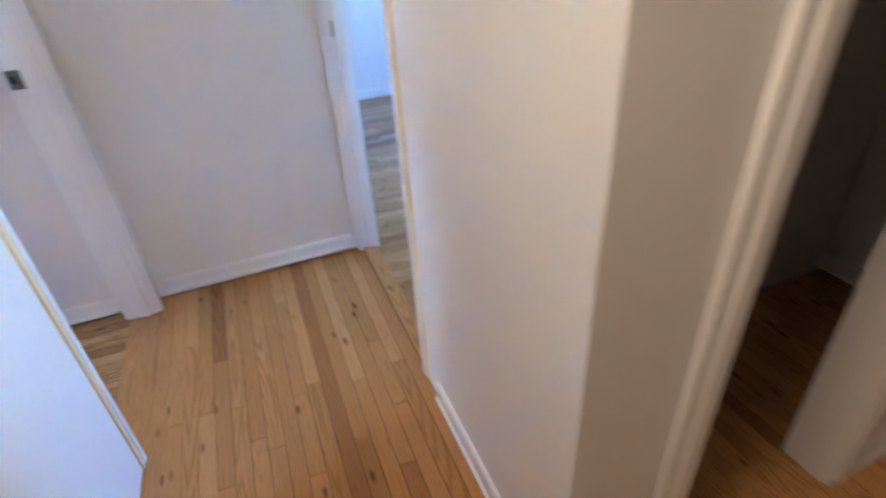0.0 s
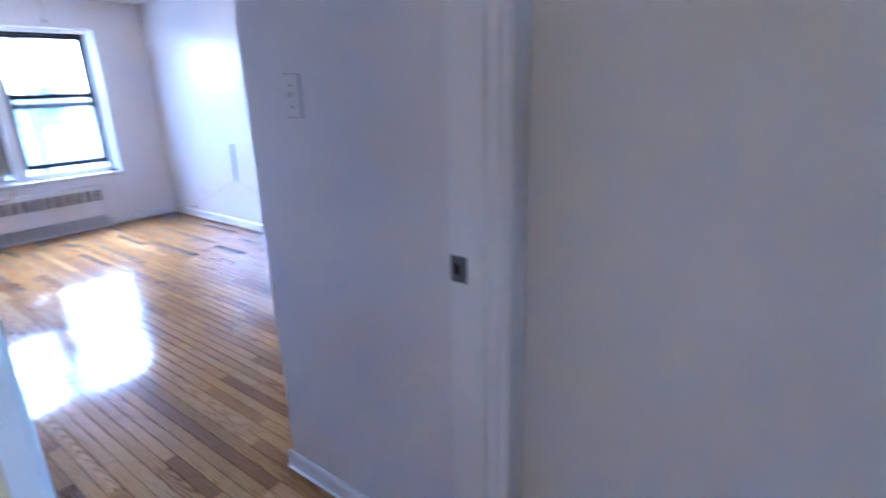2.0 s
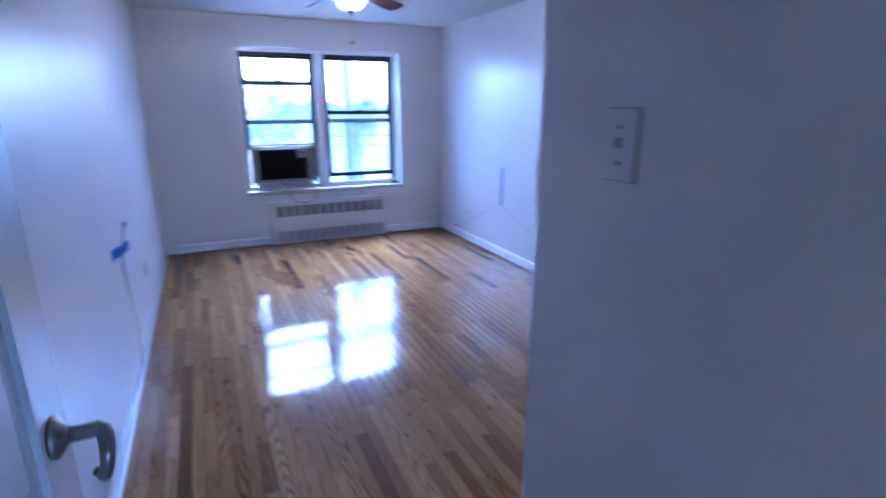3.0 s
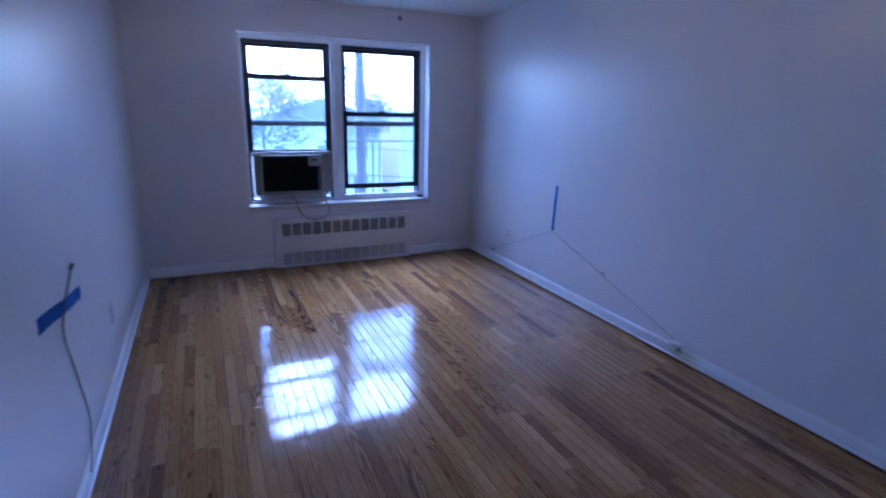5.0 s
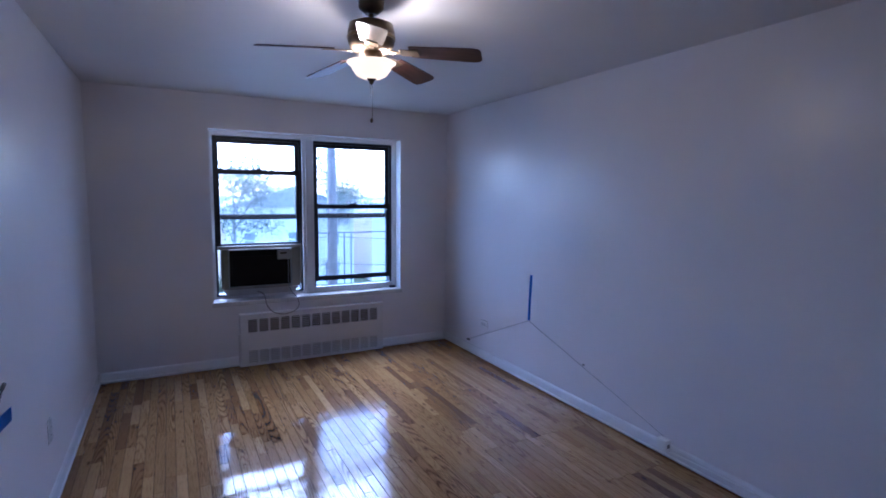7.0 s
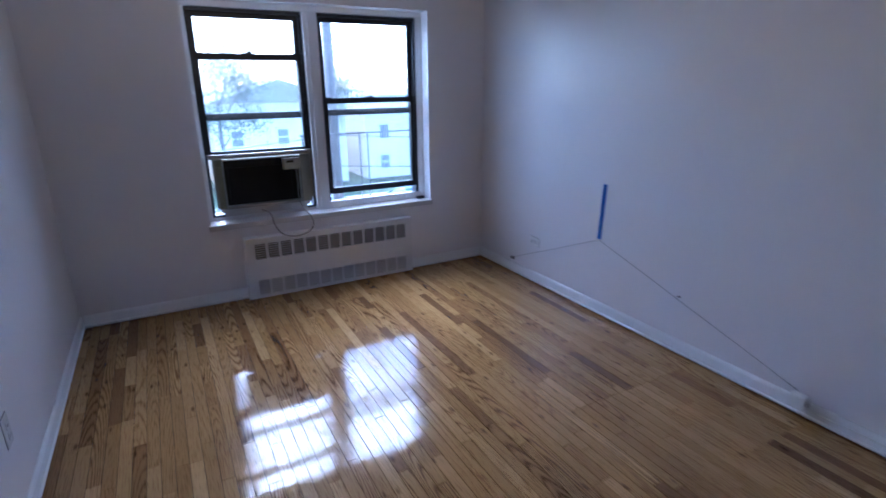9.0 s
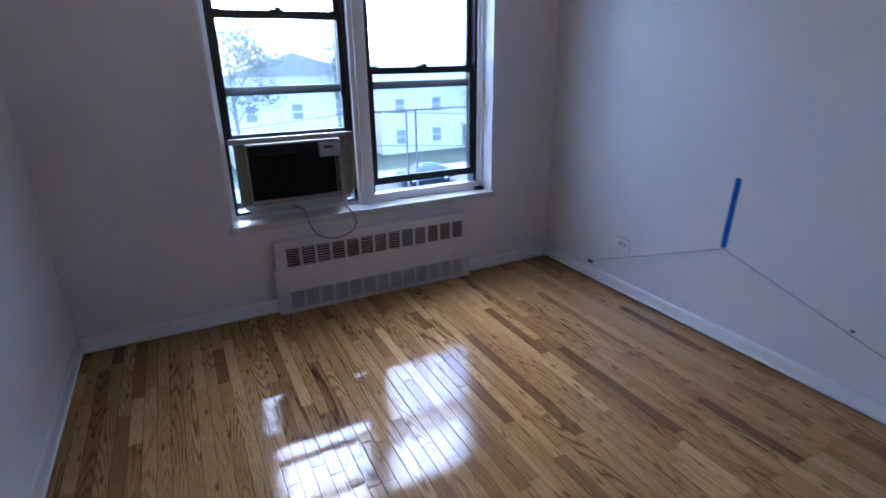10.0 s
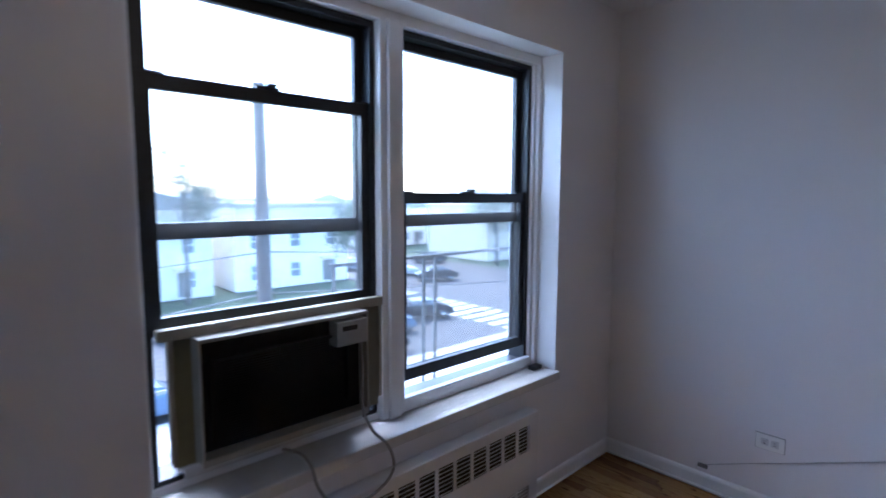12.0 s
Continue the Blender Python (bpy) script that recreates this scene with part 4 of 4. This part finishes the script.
def car(x, y, heading, paint, label):
    ob = empty("car", (x, y, GZ), label, "car", "parked cars")
    ob.rotation_euler = (0, 0, radians(heading))
    prof = [(-2.2, 0.35), (-2.25, 0.75), (-2.1, 0.95), (-1.5, 1.0), (-0.9, 1.42), (0.5, 1.45), (1.15, 1.02), (2.0, 0.88), (2.2, 0.7), (2.2, 0.35)]
    bm = bmesh.new()
    a = [bm.verts.new((px, -0.86 + (0.16 if pz > 1.1 else 0), pz)) for px, pz in prof]
    b = [bm.verts.new((px, 0.86 - (0.16 if pz > 1.1 else 0), pz)) for px, pz in prof]
    bm.faces.new(a)
    bm.faces.new(b[::-1])
    for i in range(len(prof)):
        bm.faces.new((a[i], b[i], b[(i + 1) % len(prof)], a[(i + 1) % len(prof)]))
    bmesh.ops.bevel(bm, geom=bm.edges[:], offset=0.06, segments=2, affect="EDGES")
    body = part("body", bm, paint, ob)
    for s in (-1, 1):
        part("side_window", boxes((-1.15, 0.72, min(s * 0.70, s * 0.80), max(s * 0.70, s * 0.80), 1.04, 1.33), bevel=0.02), PANE, body)
    bm = bmesh.new()
    v = [bm.verts.new(p) for p in ((0.56, -0.62, 1.42), (0.56, 0.62, 1.42), (1.12, 0.70, 1.07), (1.12, -0.70, 1.07))]
    f = bm.faces.new(v)
    bmesh.ops.solidify(bm, geom=[f], thickness=-0.03)
    part("windscreen", bm, PANE, body)
    for px in (-1.35, 1.35):
        for s in (-1, 1):
            wh = part("wheel", lathe([(0.12, -0.1), (0.31, -0.1), (0.33, 0), (0.31, 0.1), (0.12, 0.1)], 20), DARK, ob)
            wh.matrix_local = pose(px, s * 0.80, 0.33, 90, 0, 0)
            part("rim", lathe([(0.02, -0.115), (0.2, -0.11), (0.2, 0.11), (0.02, 0.115)], 16), CHROME, wh)
    return ob


CARW = plain("car_white", (0.75, 0.75, 0.74), 0.2, 0, 0.04)
CARK = plain("car_black", (0.02, 0.02, 0.025), 0.15, 0, 0.1)
CARB = plain("car_blue", (0.10, 0.14, 0.20), 0.2, 0, 0.1)
CARG = plain("car_grey", (0.22, 0.23, 0.25), 0.25, 0, 0.1)
car(36.6, 44.4, -34, CARW, "white saloon car turning at the corner")
car(35.2, 52.5, 90, CARG, "grey parked car in the side street")
car(42.5, 57, 60, CARW, "white car parked up the side street")
car(37.6, 39.0, 150, CARK, "black parked car at the corner")
car(46.8, 50.5, 150, CARK, "black car parked by the side street's kerb")
car(24, 32.9, 180, CARK, "black parked car across the street")
car(17.5, 32.9, 180, CARB, "blue-grey parked car across the street")
car(11.0, 32.9, 180, CARG, "grey parked car across the street")
car(4.5, 32.9, 180, CARW, "white parked car across the street")
car(-2.5, 21.2, 0, CARG, "grey parked car on the near side of the street")
car(5.5, 21.2, 0, CARB, "blue-grey parked car on the near side of the street")
car(12.0, 21.4, 0, CARG, "grey parked car close to the near kerb")
car(17.2, 22.4, -10, CARK, "black parked car on the near side of the street")
car(20.4, 25.6, -15, CARB, "dark parked car behind the near row")
car(25.2, 27.0, -20, CARK, "black car stopped before the crosswalk")

# utility pole close to the house
pole = empty("utility_pole", (3.2, 4.5, GZ - 0.12), "weathered wooden utility pole with cables", "utility pole")
part("post", tube([(0, 0, 0), (0, 0, 6), (0, 0, 10.35)], [0.13, 0.10, 0.075], 14), plain("pole_wood", (0.12, 0.105, 0.09), 0.9, 0, 0.4, 9.0, 0.5), pole)
for k, (zz, sag) in enumerate(((9.6, 0.5), (8.4, 0.6), (7.9, 0.7))):
    for s in (-1, 1):
        pts = [(s * 30 * t, 0.5 * t * s, zz - 4 * sag * t * (1 - t)) for t in [i / 14 for i in range(15)]]
        part("cable", tube(pts, 0.008, 5), CABLE, pole)
pole2 = empty("utility_pole", (30.4, 36.2, GZ + 0.14), "weathered wooden utility pole on the far corner", "utility pole")
part("post", tube([(0, 0, 0), (0, 0, 9.5)], [0.15, 0.11], 12), BARK, pole2)
part("crossarm", boxes((-1.1, 1.1, -0.06, 0.06, 8.6, 8.74)), BARK, pole2)

# guard rail outside the right-hand sashes
rail = empty("fire_escape_rail", (2.2, 0.46, 0), "grey iron fire escape guard rail outside the window", "guard rail")
IRONG = plain("iron_grey", (0.16, 0.17, 0.18), 0.6, 0.3, 0.3)
part("top_rail", boxes((-0.52, 0.75, -0.006, 0.006, 1.150, 1.164)), IRONG, rail)
part("bottom_rail", boxes((-0.52, 0.75, -0.006, 0.006, 0.46, 0.475)), IRONG, rail)
for x in (-0.5, 0.0, 0.075, 0.72):
    part("post", boxes((x - 0.006, x + 0.006, -0.006, 0.006, 0.44, 1.150)), IRONG, rail)
for x in (-0.5, 0.72):
    part("bracket", boxes((x - 0.006, x + 0.006, -0.18, -0.006, 0.60, 0.615)), IRONG, rail)

# ---- floor strips, last ----
PW, GAP, TH = 0.0545, 0.0017, 0.014


def strip_mesh(name, length, along, mat):
    bm = bmesh.new()
    add_strip(bm, 0, 0, length, along)
    return mesh_of(name, bm, mat)


def add_strip(bm, x, y, length, along, tilt=0.0, roll=0.0):
    """A floor strip with eased edges; its low corner at x, y."""
    b = 0.0010
    a0, a1, c0, c1 = GAP / 2, length - GAP / 2, GAP / 2, PW - GAP / 2
    def P(u, v, z):
        return bm.verts.new((x + v, y + u, z) if along == "y" else (x + u, y + v, z))
    low = [P(a0, c0, -TH), P(a1, c0, -TH), P(a1, c1, -TH), P(a0, c1, -TH)]
    mid = [P(a0, c0, -b), P(a1, c0, -b), P(a1, c1, -b), P(a0, c1, -b)]
    top = [P(a0 + b, c0 + b, -tilt - roll), P(a1 - b, c0 + b, tilt - roll), P(a1 - b, c1 - b, tilt + roll), P(a0 + b, c1 - b, -tilt + roll)]
    for q, r in ((low, mid), (mid, top)):
        for i in range(4):
            bm.faces.new((q[i], q[(i + 1) % 4], r[(i + 1) % 4], r[i]))
    bm.faces.new(top)


LENGTHS = (0.24, 0.36, 0.48, 0.6, 0.78, 0.96, 1.2)
meshes = {q: strip_mesh("floor_strip", q, "y", FLOOR_P) for q in LENGTHS}
rng = random.Random(4)
PATCH_CUTS = ((2.20, 3.02, -2.32), (2.62, 3.12, -2.93))   # where an old repair ends all its strips in one line
rest = bmesh.new()
count = 0


def lay_y(x0, x1, y0, y1, singles):
    global count
    x = x0
    while x < x1 - 0.005:
        y = y1
        first = rng.uniform(0.1, 0.6)
        while y > y0 + 0.001:
            q = rng.choice(LENGTHS)
            if first:
                q, first = first, 0
            q = min(q, y - y0)
            for xa, xb, cut in PATCH_CUTS:
                if singles and xa < x < xb and y - q < cut < y - 0.02:
                    q = y - cut
            if singles and q in meshes and count < 300 and -3.1 < y - q and 0.55 < x < 2.6:
                ob = new("floor_strip", meshes[q])
                ob.parent = floor
                ob.location = (x, y - q, 0)
                ob.rotation_euler = (rng.gauss(0, 0.0005), rng.gauss(0, 0.0012), 0)
                count += 1
            else:
                add_strip(rest, x, y - q, q, "y", rng.gauss(0, 0.00015), rng.gauss(0, 0.00003))
            y -= q
        x += PW


lay_y(0.0, W, -5.06, 0.0, True)
lay_y(0.0, 1.113, -5.93, -5.06, False)
lay_y(0.095, 3.77, -10.0, -7.11, False)
ob = new("floor_strips_rest", mesh_of("floor_strips_rest", rest, FLOOR_J))
ob.parent = floor
ob["kind"] = "stuff"
hallb = bmesh.new()


def lay_x(x0, x1, y0, y1):
    y = y0
    while y < y1 - 0.005:
        x = x0
        while x < x1 - 0.001:
            q = min(rng.choice(LENGTHS) if x > x0 else rng.uniform(0.1, 0.6), x1 - x)
            add_strip(hallb, x, y, q, "x", rng.gauss(0, 0.00015), rng.gauss(0, 0.00003))
            x += q
        y += PW


lay_x(-2.6, 1.16, HALL_R, HALL_L)
lay_x(-2.6, -0.74, -8.9, HALL_R)
lay_x(-0.62, 0.0, -8.9, -7.11)
ob = new("hall_floor_strips", mesh_of("hall_floor_strips", hallb, FLOOR_H))
ob.parent = floor
ob["kind"] = "stuff"
